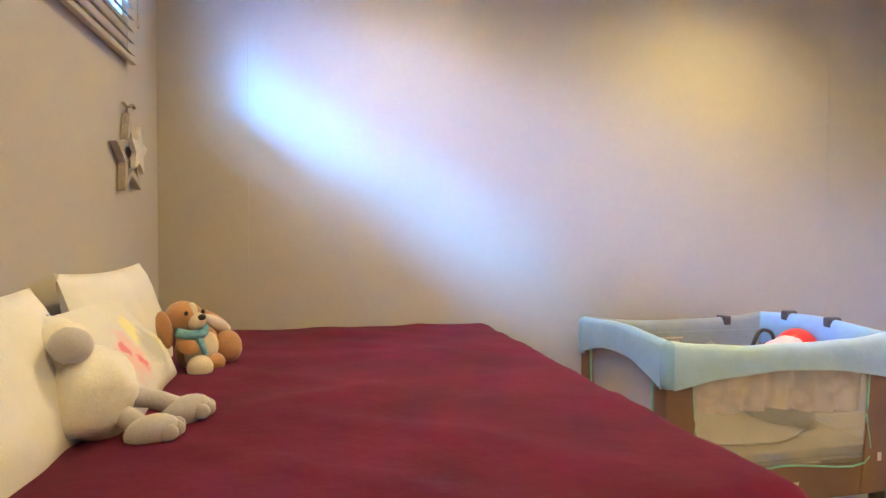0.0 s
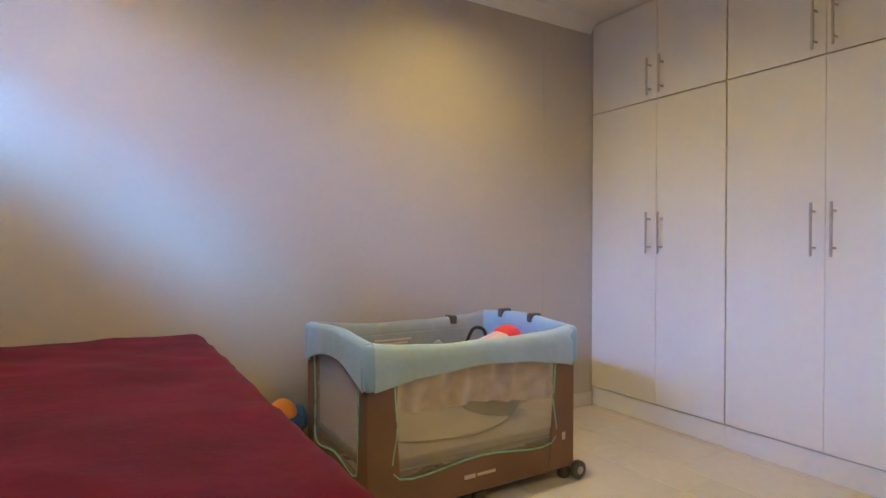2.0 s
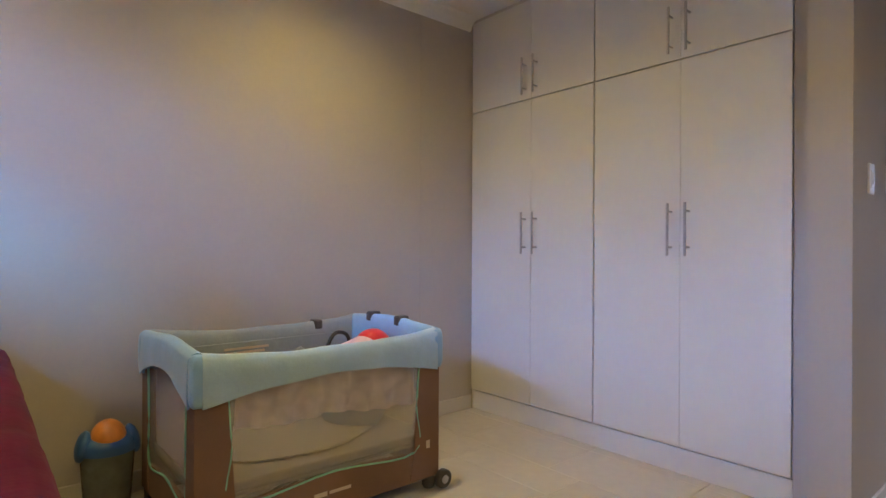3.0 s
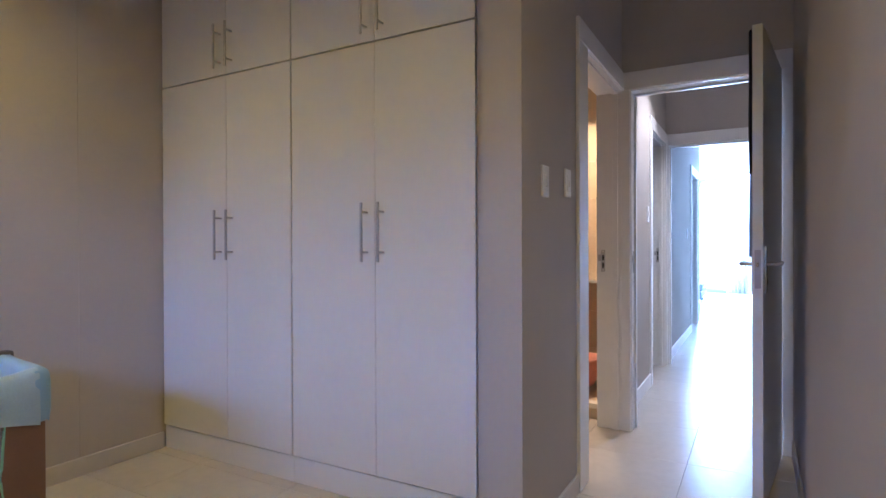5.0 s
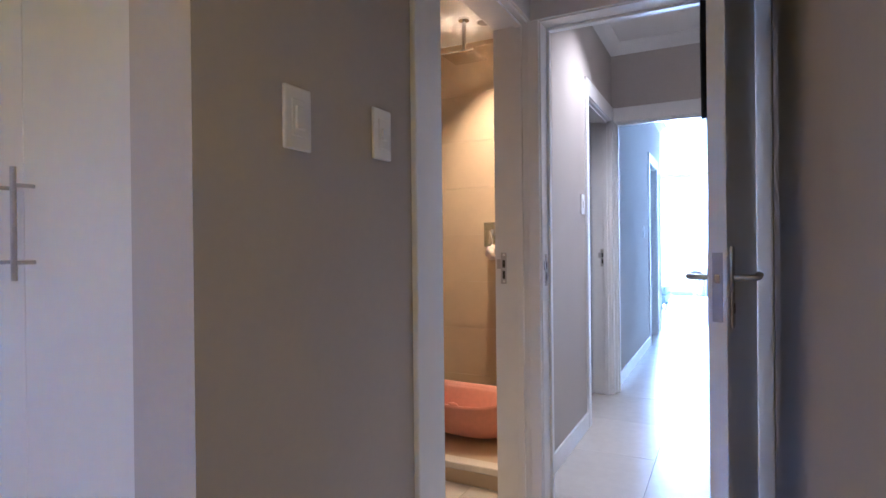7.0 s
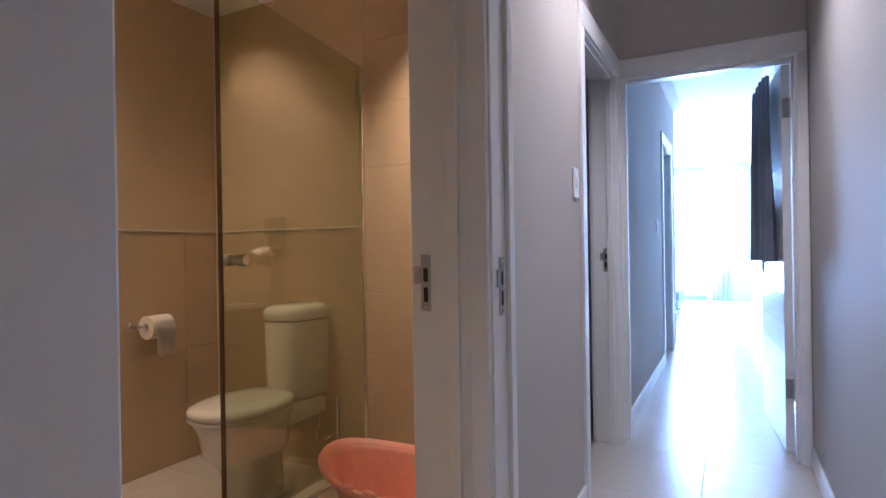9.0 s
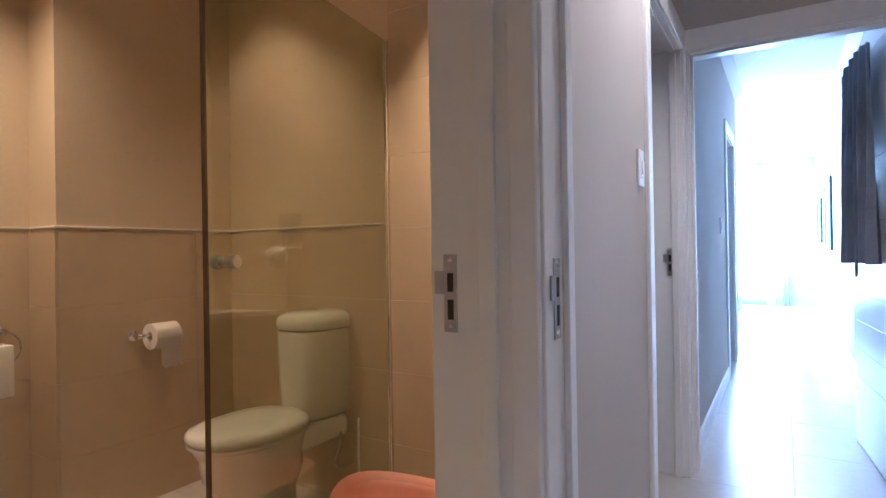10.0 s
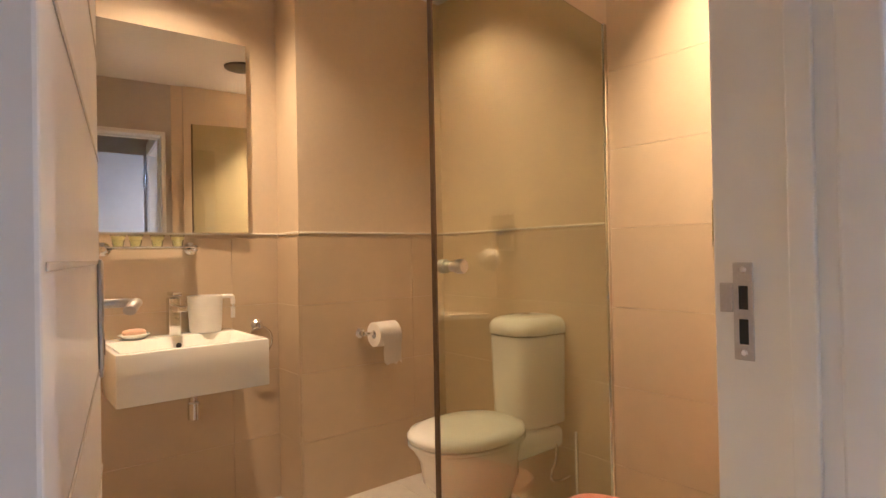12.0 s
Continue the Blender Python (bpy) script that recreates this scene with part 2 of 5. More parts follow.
structure("wall_living_north", boxes((HX1, 6.0, 0, XE, 6.2, 2.75)), PAINT, "light painted wall", "wall")
structure("wall_far", boxes((XE, YS - 0.2, 0, XE + 0.2, 0.55, 2.75), (XE, 3.0, 0, XE + 0.2, 6.2, 2.75), (XE, 0.55, 2.62, XE + 0.2, 3.0, 2.75)), PAINT, "light painted wall round the large window", "wall")
structure("ceiling", boxes((XW - 0.22, -1.9, ZC, 5.44, YN + 0.2, ZC + 0.15), (5.44, YS - 0.2, ZC, WC1, HY + 0.14, ZC + 0.15)), CEIL, "white painted plaster ceiling", "ceiling")
structure("ceiling_corridor", boxes((WC1, YS - 0.2, 2.66, XE + 0.2, 6.2, 2.9)), CEIL, "white painted plaster ceiling", "ceiling")
structure("ceiling_side_room", boxes((BE + 0.15, HY + 0.14, ZC, WC1, 2.55, ZC + 0.15)), CEIL, "white painted plaster ceiling", "ceiling")
structure("ceiling_bathroom", boxes((5.44, NY1, BZ, BE, BN, BZ + 0.12)), CEIL, "white painted bathroom ceiling", "ceiling")
structure("wall_bathroom_north", boxes((5.44, BN, 0, BE + 0.15, BN + 0.2, BZ + 0.2), (BCX, BCY, 0, BE, BN, BZ)), BATH_PAINT, "cream painted wall above a tiled dado", "wall")
structure("wall_bathroom_east", boxes((BE, NY1, 0, BE + 0.15, BN, BZ + 0.2)), BATH_PAINT, "cream painted wall above a tiled dado", "wall")
structure("wall_bathroom_south", boxes((WB1, HY + 0.13, 0, BE + 0.15, HY + 0.14, ZC), (BX1 + 0.07, NY1, 0, BE, NY1 + 0.006, BZ)), BATH_PAINT, "cream painted wall", "wall")
structure("backdrop", boxes((XE + 1.2, -3, -0.5, XE + 1.22, 8, 4.0)), SKYGLOW, "plain bright hazy daylight beyond the window", "backdrop")
# glowing strip added in place of sky, sized to light the wardrobes' lower part
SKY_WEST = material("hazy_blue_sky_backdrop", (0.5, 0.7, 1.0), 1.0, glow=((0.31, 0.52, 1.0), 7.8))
structure("backdrop_west", boxes((-1.92, -4.0, 2.5, -1.9, 3.6, 3.42)), SKY_WEST, "glowing strip added as hazy sky to light the bedroom", "backdrop")
STOP_RENDER = material("weathered_brown_render", (0.16, 0.13, 0.10), 0.9, grain=(0.03, 0.1), stains=(0.6, 0.15), bump=(0.02, 0.002))
PAVING = material("grey_paving", (0.17, 0.16, 0.14), 0.9, grain=(0.02, 0.12), stains=(0.5, 0.15), bump=(0.02, 0.002))
structure("ground", boxes((-60, -60, -0.4, 60, 60, -0.15)), PAVING, "plain paved ground outside", "ground")
# unseen overhang, added to block the steepest daylight at the window
structure("light_stop_eaves", boxes((XW - 0.72, -2.2, 2.62, XW - 0.2, 3.4, 2.75)), CEIL, "unseen white overhang added outside to cut off steep daylight", "roof")
# unseen wall; its height sets where daylight ends on the wardrobe doors
structure("light_stop_wall", boxes((-1.75, -14, -0.15, -1.6, 14, 2.85)), STOP_RENDER, "unseen brown wall added outside to cut off low daylight", "wall")

# ---------------------------------------------------------------- trim of the shell


def lines(*runs, size=(0.012, 0.09)):
    """Skirting boards: runs of (x0, y0, x1, y1, nx, ny), the wall's line and the way that it faces."""
    bm = bmesh.new()
    d, h = size
    for x0, y0, x1, y1, nx, ny in runs:
        xs, ys = sorted((x0, x1)), sorted((y0, y1))
        if nx:
            xs = sorted((x0, x0 + nx * d))
        else:
            ys = sorted((y0, y0 + ny * d))
        bm_box(bm, xs[0], ys[0], 0, xs[1], ys[1], h, bevel=0.004)
    return bm


structure("baseboard", lines((XW, YN, 4.82, YN, 0, -1), (XW, -1.7, XW, YN, 1, 0), (NX + 0.002, NY0, BX0 - 0.16, NY0, 0, -1), (3.7, YS, WB0 - 0.02, YS, 0, 1)), SKIRT, "painted skirting along the bedroom walls", "skirting")
structure("baseboard_hall", lines((WB1 + 0.02, HY, DX0 - 0.075, HY, 0, -1), (WB1 + 0.02, YS, WC0 - 0.02, YS, 0, 1), (WC1 + 0.02, HY, FX0 - 0.07, HY, 0, -1), (WC1 + 0.02, YS, XE, YS, 0, 1), size=(0.014, 0.1)), WHITE, "white glossy skirting along the hall walls", "skirting")


def cornice(name, runs):
    bm = bmesh.new()
    prof = [(0, 0), (0.075, 0), (0.07, -0.012), (0.045, -0.022), (0.025, -0.042), (0.012, -0.068), (0, -0.075)]
    for x0, y0, x1, y1, nx, ny, z in runs:
        add_rings(bm, [[(x + nx * a, y + ny * a, z + b) for a, b in prof] for x, y in ((x0, y0), (x1, y1))])
    return structure(name, bm, CEIL, "white plaster cornice under the ceiling", "cornice", smooth=50)


cornice("trim_cornice", [(XW, YN, 4.8, YN, 0, -1, ZC), (XW, -1.7, XW, YN, 1, 0, ZC)])
cornice("trim_cornice_hall", [(WB1, HY, WC0, HY, 0, -1, ZC), (WB1, YS, WC0, YS, 0, 1, ZC), (WC0, YS, WC0, HY, -1, 0, ZC), (WB1, YS, WB1, HY, 1, 0, ZC), (WC1, HY, HX1, HY, 0, -1, 2.66), (WC1, YS, XE, YS, 0, 1, 2.66)])
for x in (1.193, 4.385):
    structure("trim_wall_joint", boxes((x - 0.003, YN - 0.0014, 0.09, x + 0.003, YN + 0.01, ZC - 0.06), bevel=0.0006), PAINT, "narrow raised joint between plaster boards", "joint")


def door_frame(name, axis, at, depth, a0, a1, faces, stop=0.55):
    """A painted frame: lining, stop and architraves. axis: the wall's normal. a0, a1: the opening along the wall."""
    f = thing(name, (at, (a0 + a1) / 2, 0) if axis == "x" else ((a0 + a1) / 2, at, 0), "white gloss painted door frame with architraves", "door frame", kind="structure")

    def bx(u0, u1, v0, v1, z0, z1, bevel=0.004):
        """u along the normal, v along the wall."""
        return boxes((u0, v0, z0, u1, v1, z1) if axis == "x" else (v0, u0, z0, v1, u1, z1), bevel=bevel, seg=2)

    u0, u1 = at - 0.004, at + depth + 0.004
    under(f, "jamb", bx(u0, u1, a0 - 0.03, a0, 0, HEAD), WHITE)
    under(f, "jamb", bx(u0, u1, a1, a1 + 0.03, 0, HEAD), WHITE)
    under(f, "head", bx(u0, u1, a0 - 0.03, a1 + 0.03, HEAD, HEAD + 0.03), WHITE)
    mid = at + depth * stop
    for v in ((a0, a0 + 0.012), (a1 - 0.012, a1)):
        under(f, "door_stop", bx(mid, mid + 0.03, *v, 0, HEAD - 0.012, 0.002), WHITE)
    under(f, "door_stop", bx(mid, mid + 0.03, a0, a1, HEAD - 0.012, HEAD, 0.002), WHITE)
    for side, lo, hi in faces:
        w0, w1 = (u0 - 0.012, u0 + 0.006) if side < 0 else (u1 - 0.006, u1 + 0.012)
        under(f, "architrave", bx(w0, w1, a0 - lo, a0 - 0.006, 0, HEAD + 0.006), WHITE)
        under(f, "architrave", bx(w0, w1, a1 + 0.006, a1 + hi, 0, HEAD + 0.006), WHITE)
        under(f, "architrave", bx(w0, w1, a0 - lo, a1 + hi, HEAD + 0.006, HEAD + 0.11), WHITE)
    return f


bath_frame = door_frame("door_frame_1", "y", NY0, NY1 - NY0, BX0, BX1, [(-1, 0.155, 0.0095)], 0.15)
bed_frame = door_frame("door_frame_2", "x", WB0, WB1 - WB0, OY0, OY1, [(-1, 0.055, 0.055), (1, 0.055, 0.06)])
side_frame = door_frame("door_frame_3", "y", HY, 0.13, DX0, DX1, [(-1, 0.07, 0.075), (1, 0.07, 0.07)], 0.15)
hall_frame = door_frame("door_frame_4", "x", WC0, WC1 - WC0, OY0, OY2, [(-1, 0.055, 0.028), (1, 0.055, 0.028)], 0.2)
far_frame = door_frame("door_frame_5", "y", HY, 0.13, FX0, FX1, [(-1, 0.07, 0.07), (1, 0.07, 0.07)])


def strike_plate(parent, m):
    """A latch keep in the jamb: its plate lies in the xz plane of m, facing -y."""
    # both holes are thin black plates: their shade is painted, nothing is cut
    for name, b, mat in (("strike_plate", (-0.013, -0.003, -0.066, 0.013, 0, 0.066), STEEL), ("keep_lip", (-0.03, -0.005, -0.002, -0.0125, -0.001, 0.038), STEEL),
                         ("latch_hole_shade", (-0.006, -0.0035, 0.002, 0.007, -0.001, 0.035), HOLE_SHADE), ("bolt_hole_shade", (-0.006, -0.0035, -0.045, 0.007, -0.001, -0.01), HOLE_SHADE)):
        bm = boxes(b, bevel=0.001)
        bm.transform(m)
        under(parent, name, bm, mat, "steel latch keep" if name == "strike_plate" else "")
    for z in (-0.056, 0.056):
        bm = lathe([(0.005, 0), (0.0035, 0.0015)], 10, (0, 0, 0), "y")
        bm.transform(m @ pose(0, -0.003, z, 0, 0, 180))
        under(parent, "screw", bm, CHROME, smooth=40)


strike_plate(bath_frame, pose(BX1, 0.836, 1.018, 0, 0, -90))
strike_plate(bed_frame, pose(6.385, OY1, 1.01, 0, 0, 0))
strike_plate(side_frame, pose(DX1, HY + 0.06, 1.02, 0, 0, -90))

# ---------------------------------------------------------------- doors


def lever(parent, m, label="satin steel lever handle"):
    """A lever on a long plate, on the face that looks to -y of m; the lever points to +x."""
    # the keyhole is a black piece on the plate, its shade as colour
    for name, bm, mat in (("handle_plate", boxes((-0.022, -0.008, -0.12, 0.022, 0, 0.075), bevel=0.006, seg=2), STEEL),
                          ("lever", tube(arc([(0, -0.006, 0), (0, -0.035, 0), (0.012, -0.052, 0), (0.05, -0.055, 0.003), (0.10, -0.052, 0.004), (0.125, -0.045, -0.004)], 6), 0.0095, 12, flat=0.8), STEEL),
                          ("keyhole_shade", boxes((-0.004, -0.0095, -0.085, 0.004, -0.007, -0.06), bevel=0.001), HOLE_SHADE)):
        bm.transform(m)
        part(name, bm, mat, parent, label if name == "lever" else "", smooth=40)


def door_leaf(name, width, m, label, boards=()):
    """A leaf in its own place: hinge line at x 0, latch edge at x width, faces at y -0.02 and 0.02."""
    d = new(name)
    d.empty_display_size = 0.1
    d.matrix_world = m
    tagged(d, label, "door", kind="structure")
    part("leaf", boxes((0.003, -0.02, 0.008, width, 0.02, HEAD - 0.004), bevel=0.003, seg=2), WHITE, d)
    # grooves are raised strips in darker paint, which imitates the shade in them
    for z in boards:
        for side in (-1, 1):
            y0, y1 = sorted((side * 0.0202, side * 0.022))
            part("groove_shade", boxes((0.02, y0, z - 0.003, width - 0.004, y1, z + 0.003), bevel=0.0008), SKIRT, d)
    lever(d, pose(width - 0.06, -0.02, 1.03) @ Matrix.Diagonal((-1, 1, 1, 1)))
    lever(d, pose(width - 0.06, 0.02, 1.03, 0, 0, 180))
    part("lock_plate", boxes((width - 0.001, -0.011, 0.93, width + 0.002, 0.011, 1.09), bevel=0.0008), STEEL, d, "steel lock face")
    part("latch", boxes((width, -0.006, 1.018, width + 0.009, 0.006, 1.04), bevel=0.002), CHROME, d)
    for z in (0.34, 1.80):
        bm = boxes((-0.004, -0.018, z - 0.05, 0.001, 0.018, z + 0.05), bevel=0.001)
        hinge = part("hinge", bm, STEEL, d, "steel butt hinge")
        part("pin", lathe([(0.007, z - 0.052), (0.007, z + 0.052)], 10, (-0.007, -0.02, 0)), STEEL, hinge, smooth=40)
    return d


bed_leaf = door_leaf("door_1", 0.755, pose(6.295, -0.075, 0, 0, 0, 180 - 7.0), "white painted bedroom door standing wide open")
bath_leaf = door_leaf("door_2", 0.785, pose(BX0 + 0.022, NY1 + 0.012, 0, 0, 0, 80.5), "white grooved bathroom door opened inwards", tuple(0.21 + 0.178 * k for k in range(10)))
hall_leaf = door_leaf("door_3", 0.765, pose(WC1 - 0.005, OY0 + 0.028, 0, 0, 0, 5.0), "white grooved hall door standing open", (0.38, 0.53, 0.68, 0.83, 1.2, 1.5))

# ---------------------------------------------------------------- switches


def switch_plate(m, label, rocker=(0.012, 0.022), vertical=True):
    """A wall switch on the wall at m, facing -y."""
    s = new("light_switch")
    s.empty_display_size = 0.05
    s.matrix_world = m
    tagged(s, label, "light switch", "light switches")
    part("plate", boxes((-0.037, -0.009, -0.06, 0.037, 0.0, 0.06), bevel=0.004, seg=2), WHITE, s)
    part("surround", boxes((-0.02, -0.0115, -0.035, 0.02, -0.008, 0.035), bevel=0.0015), WHITE, s)
    bm = boxes((-rocker[0], -0.016, -rocker[1], rocker[0], -0.010, rocker[1]), bevel=0.002)
    part("rocker", bm, WHITE, s, "white rocker")
    return s


switch_plate(pose(4.93, NY0, 1.355), "white plastic light switch on the grey wall")
switch_plate(pose(5.22, NY0, 1.375), "white plastic light switch beside the bathroom door", (0.01, 0.014))
switch_plate(pose(7.44, HY, 1.355), "white plastic light switch on the hall wall")
switch_plate(pose(10.2, HY, 1.25), "white plastic light switch in the corridor")

# ---------------------------------------------------------------- bedroom window
win = thing("window_1", (XW - 0.1, (WY0 + WY1) / 2, WZ0), "high wide window with white frame", "window", kind="structure")
wx = XW - 0.12
under(win, "window_frame", boxes((wx, WY0, WZ0, wx + 0.05, WY1, WZ0 + 0.04), (wx, WY0, WZ1 - 0.04, wx + 0.05, WY1, WZ1), (wx, WY0, WZ0 + 0.04, wx + 0.05, WY0 + 0.04, WZ1 - 0.04), (wx, WY1 - 0.04, WZ0 + 0.04, wx + 0.05, WY1, WZ1 - 0.04), (wx, 1.54, WZ0 + 0.04, wx + 0.05, 1.58, WZ1 - 0.04), bevel=0.003), WHITE)
for y0, y1 in ((WY0 + 0.04, 1.54), (1.58, WY1 - 0.04)):
    p = under(win, "pane", boxes((wx + 0.02, y0, WZ0 + 0.04, wx + 0.024, y1, WZ1 - 0.04)), GLASS)
    p.visible_shadow = False
under(win, "window_sill", boxes((XW - 0.22, WY0 - 0.0, WZ0 - 0.012, XW + 0.004, WY1, WZ0 + 0.003), bevel=0.003), WHITE)
BLIND = material("beige_blind_slat", (0.46, 0.41, 0.35), 0.5, grain=(0.02, 0.03), stains=(0.2, 0.05))
blind = thing("venetian_blind", (XW + 0.03, 1.57, WZ1 + 0.05), "beige venetian blind with open slats over the window", "blind")
under(blind, "headrail", boxes((XW + 0.002, WY0 - 0.06, WZ1 + 0.03, XW + 0.042, WY1 + 0.06, WZ1 + 0.07), bevel=0.003), BLIND)
under(blind, "bottom_rail", boxes((XW + 0.012, WY0 - 0.06, 1.765, XW + 0.036, WY1 + 0.05, 1.783), bevel=0.004, seg=2), BLIND)
slat_mesh = None
for i in range(14):
    z = 1.80 + i * 0.0435
    if slat_mesh is None:
        prof = [(0.012, 0.0), (0.018, 0.0018), (0.024, 0.0022), (0.030, 0.0018), (0.036, 0.0), (0.030, 0.0008), (0.024, 0.0012), (0.018, 0.0008)]
        bm = bm_rings([[(XW + a, y, b) for a, b in prof] for y in (WY0 - 0.055, WY1 + 0.045)])
        bmesh.ops.translate(bm, verts=bm.verts, vec=(-XW - 0.024, -1.57, 0))
        slat_mesh = finish("slat", bm, BLIND, 60)
    s = new("slat", slat_mesh)
    s.parent = blind
    s.matrix_local = pose(-0.006, 0, z - WZ1 - 0.05, 0, 27, 0)
for y in (WY0 + 0.1, 1.57, WY1 - 0.06):
    under(blind, "ladder_cord", tube([(XW + 0.037, y, 1.77), (XW + 0.037, y, WZ1 + 0.04)], 0.0012, 6), BLIND)
under(blind, "tilt_rod", tube([(XW + 0.045, WY1 + 0.025, WZ1 + 0.03), (XW + 0.047, WY1 + 0.03, 1.9)], 0.004, 8), GLASS, "clear plastic tilt rod", smooth=40)

# ---------------------------------------------------------------- star ornament
GREYWOOD = material("weathered_grey_wood", (0.42, 0.37, 0.32), 0.75, grain=(0.01, 0.15), stains=(0.05, 0.12), bump=(0.008, 0.001))
PALEWOOD = material("whitewashed_wood", (0.66, 0.61, 0.54), 0.7, grain=(0.01, 0.08), stains=(0.05, 0.1))
STRAW = material("jute_string", (0.30, 0.23, 0.15), 0.9, grain=(0.004, 0.2), stains=(0.02, 0.2))


def star_ring(bm, x0, x1, cy, cz, r, r_in, hole, turn):
    """A flat star across the x axis; hole: scale of the cut-out star, or 0."""
    pts = []
    for i in range(10):
        a = radians(90 + 36 * i + turn)
        rr = r if i % 2 == 0 else r_in
        pts.append((rr * math.cos(a), rr * math.sin(a)))
    if hole:
        rings = [[(x, cy + u * k, cz + v * k) for u, v in pts] for x, k in ((x1, 1), (x0, 1), (x0, hole), (x1, hole), (x1, 1))]
        add_rings(bm, rings, cap=False)
    else:
        add_rings(bm, [[(x, cy + u, cz + v) for u, v in pts] for x in (x0, x1)])
    return bm


star = thing("star_ornament", (XW, 2.460, 1.42), "grey and white wooden star ornament hung on string", "wall ornament")
under(star, "large_star", star_ring(bmesh.new(), XW + 0.006, XW + 0.03, 2.460, 1.415, 0.155, 0.072, 0.62, 6), GREYWOOD, "open grey wooden star")
under(star, "small_star", star_ring(bmesh.new(), XW + 0.03, XW + 0.046, 2.500, 1.44, 0.095, 0.045, 0, -4), PALEWOOD, "whitewashed wooden star")
for dy in (-0.03, 0.03):
    under(star, "string", tube(arc([(XW + 0.018, 2.460 + dy, 1.50), (XW + 0.015, 2.460 + dy * 0.7, 1.55), (XW + 0.012, 2.465, 1.60)], 4), 0.003, 6), STRAW)
under(star, "bow", tube(arc([(XW + 0.02, 2.400, 1.598), (XW + 0.022, 2.435, 1.592), (XW + 0.024, 2.465, 1.60), (XW + 0.022, 2.495, 1.612), (XW + 0.02, 2.525, 1.606)], 5), 0.007, 8, flat=0.6), STRAW, "knotted string bow", smooth=60)

# ---------------------------------------------------------------- bed
bed = thing("bed", (1.57, 1.94, 0), "double bed under a burgundy velvet throw", "bed")
BASE = material("dark_bed_base_fabric", (0.06, 0.05, 0.05), 0.9, grain=(0.01, 0.15), stains=(0.2, 0.15))
under(bed, "base", boxes((XW + 0.04, 0.99, 0.10, 2.26, YN - 0.06, 0.36), bevel=0.02, seg=2), BASE)
under(bed, "mattress", boxes((XW + 0.03, 0.97, 0.365, 2.28, YN - 0.04, 0.67), bevel=0.05, seg=3), CEIL)
for x in (XW + 0.12, 2.18):
    for y in (1.08, YN - 0.14):
        under(bed, "leg", lathe([(0.025, 0), (0.03, 0.1)], 12, (x, y, 0)), BASE, smooth=40)
# the throw: a sheet that falls over the free edges, with soft creases
bm = bmesh.new()
x_free, y_foot = 2.345, 0.955
rows = []
us = [XW + 0.015 + (x_free - 0.05 - XW - 0.015) * i / 34 for i in range(35)]
fall = [(0.02, 0.004), (0.045, 0.02), (0.06, 0.05), (0.068, 0.10), (0.078, 0.2), (0.095, 0.3), (0.115, 0.42), (0.125, 0.5)]
ncol = len(us) + len(fall)
vs = [YN - 0.02 - (YN - 0.02 - y_foot - 0.05) * j / 44 for j in range(45)]
for j in range(len(vs) + len(fall)):
    row = []
    for i in range(ncol):
        if i < len(us):
            x, dz = us[i], 0.0
        else:
            o, dz = fall[i - len(us)]
            x = us[-1] + o
        if j < len(vs):
            y, ey = vs[j], 0.0
        else:
            o, ey = fall[j - len(vs)]
            y = vs[-1] - o
        drop = max(dz, ey) if min(dz, ey) < 0.01 else max(dz, ey) + 0.02
        q = Vector((x * 2.2, y * 2.2, 0))
        z = 0.69 - drop + 0.010 * noise.noise(q * 1.3) + 0.006 * noise.noise(q * 3.1 + Vector((3, 1, 7)))
        c = noise.noise(Vector((x * 1.1 + y * 2.2, y * 0.7 - x * 0.6, 4.0)) * 1.6)
        z += 0.009 * max(0.0, 1 - abs(c) * 7)
        wav = 0.012 * noise.noise(Vector((x * 5, y * 5, 2)))
        if drop > 0.08:
            k = min(1.0, drop / 0.4)
            if dz >= ey:
                x += k * (0.03 * math.sin(y * 17) + 2 * wav)
            else:
                y += k * (0.03 * math.sin(x * 17) + 2 * wav)
        row.append(bm.verts.new((x, y, max(z, 0.03))))
    rows.append(row)
for a, b in zip(rows, rows[1:]):
    for i in range(ncol - 1):
        bm.faces.new((a[i], a[i + 1], b[i + 1], b[i]))
bmesh.ops.solidify(bm, geom=bm.faces[:], thickness=0.008)
under(bed, "throw", bm, VELVET, "burgundy velvet throw", smooth=80)


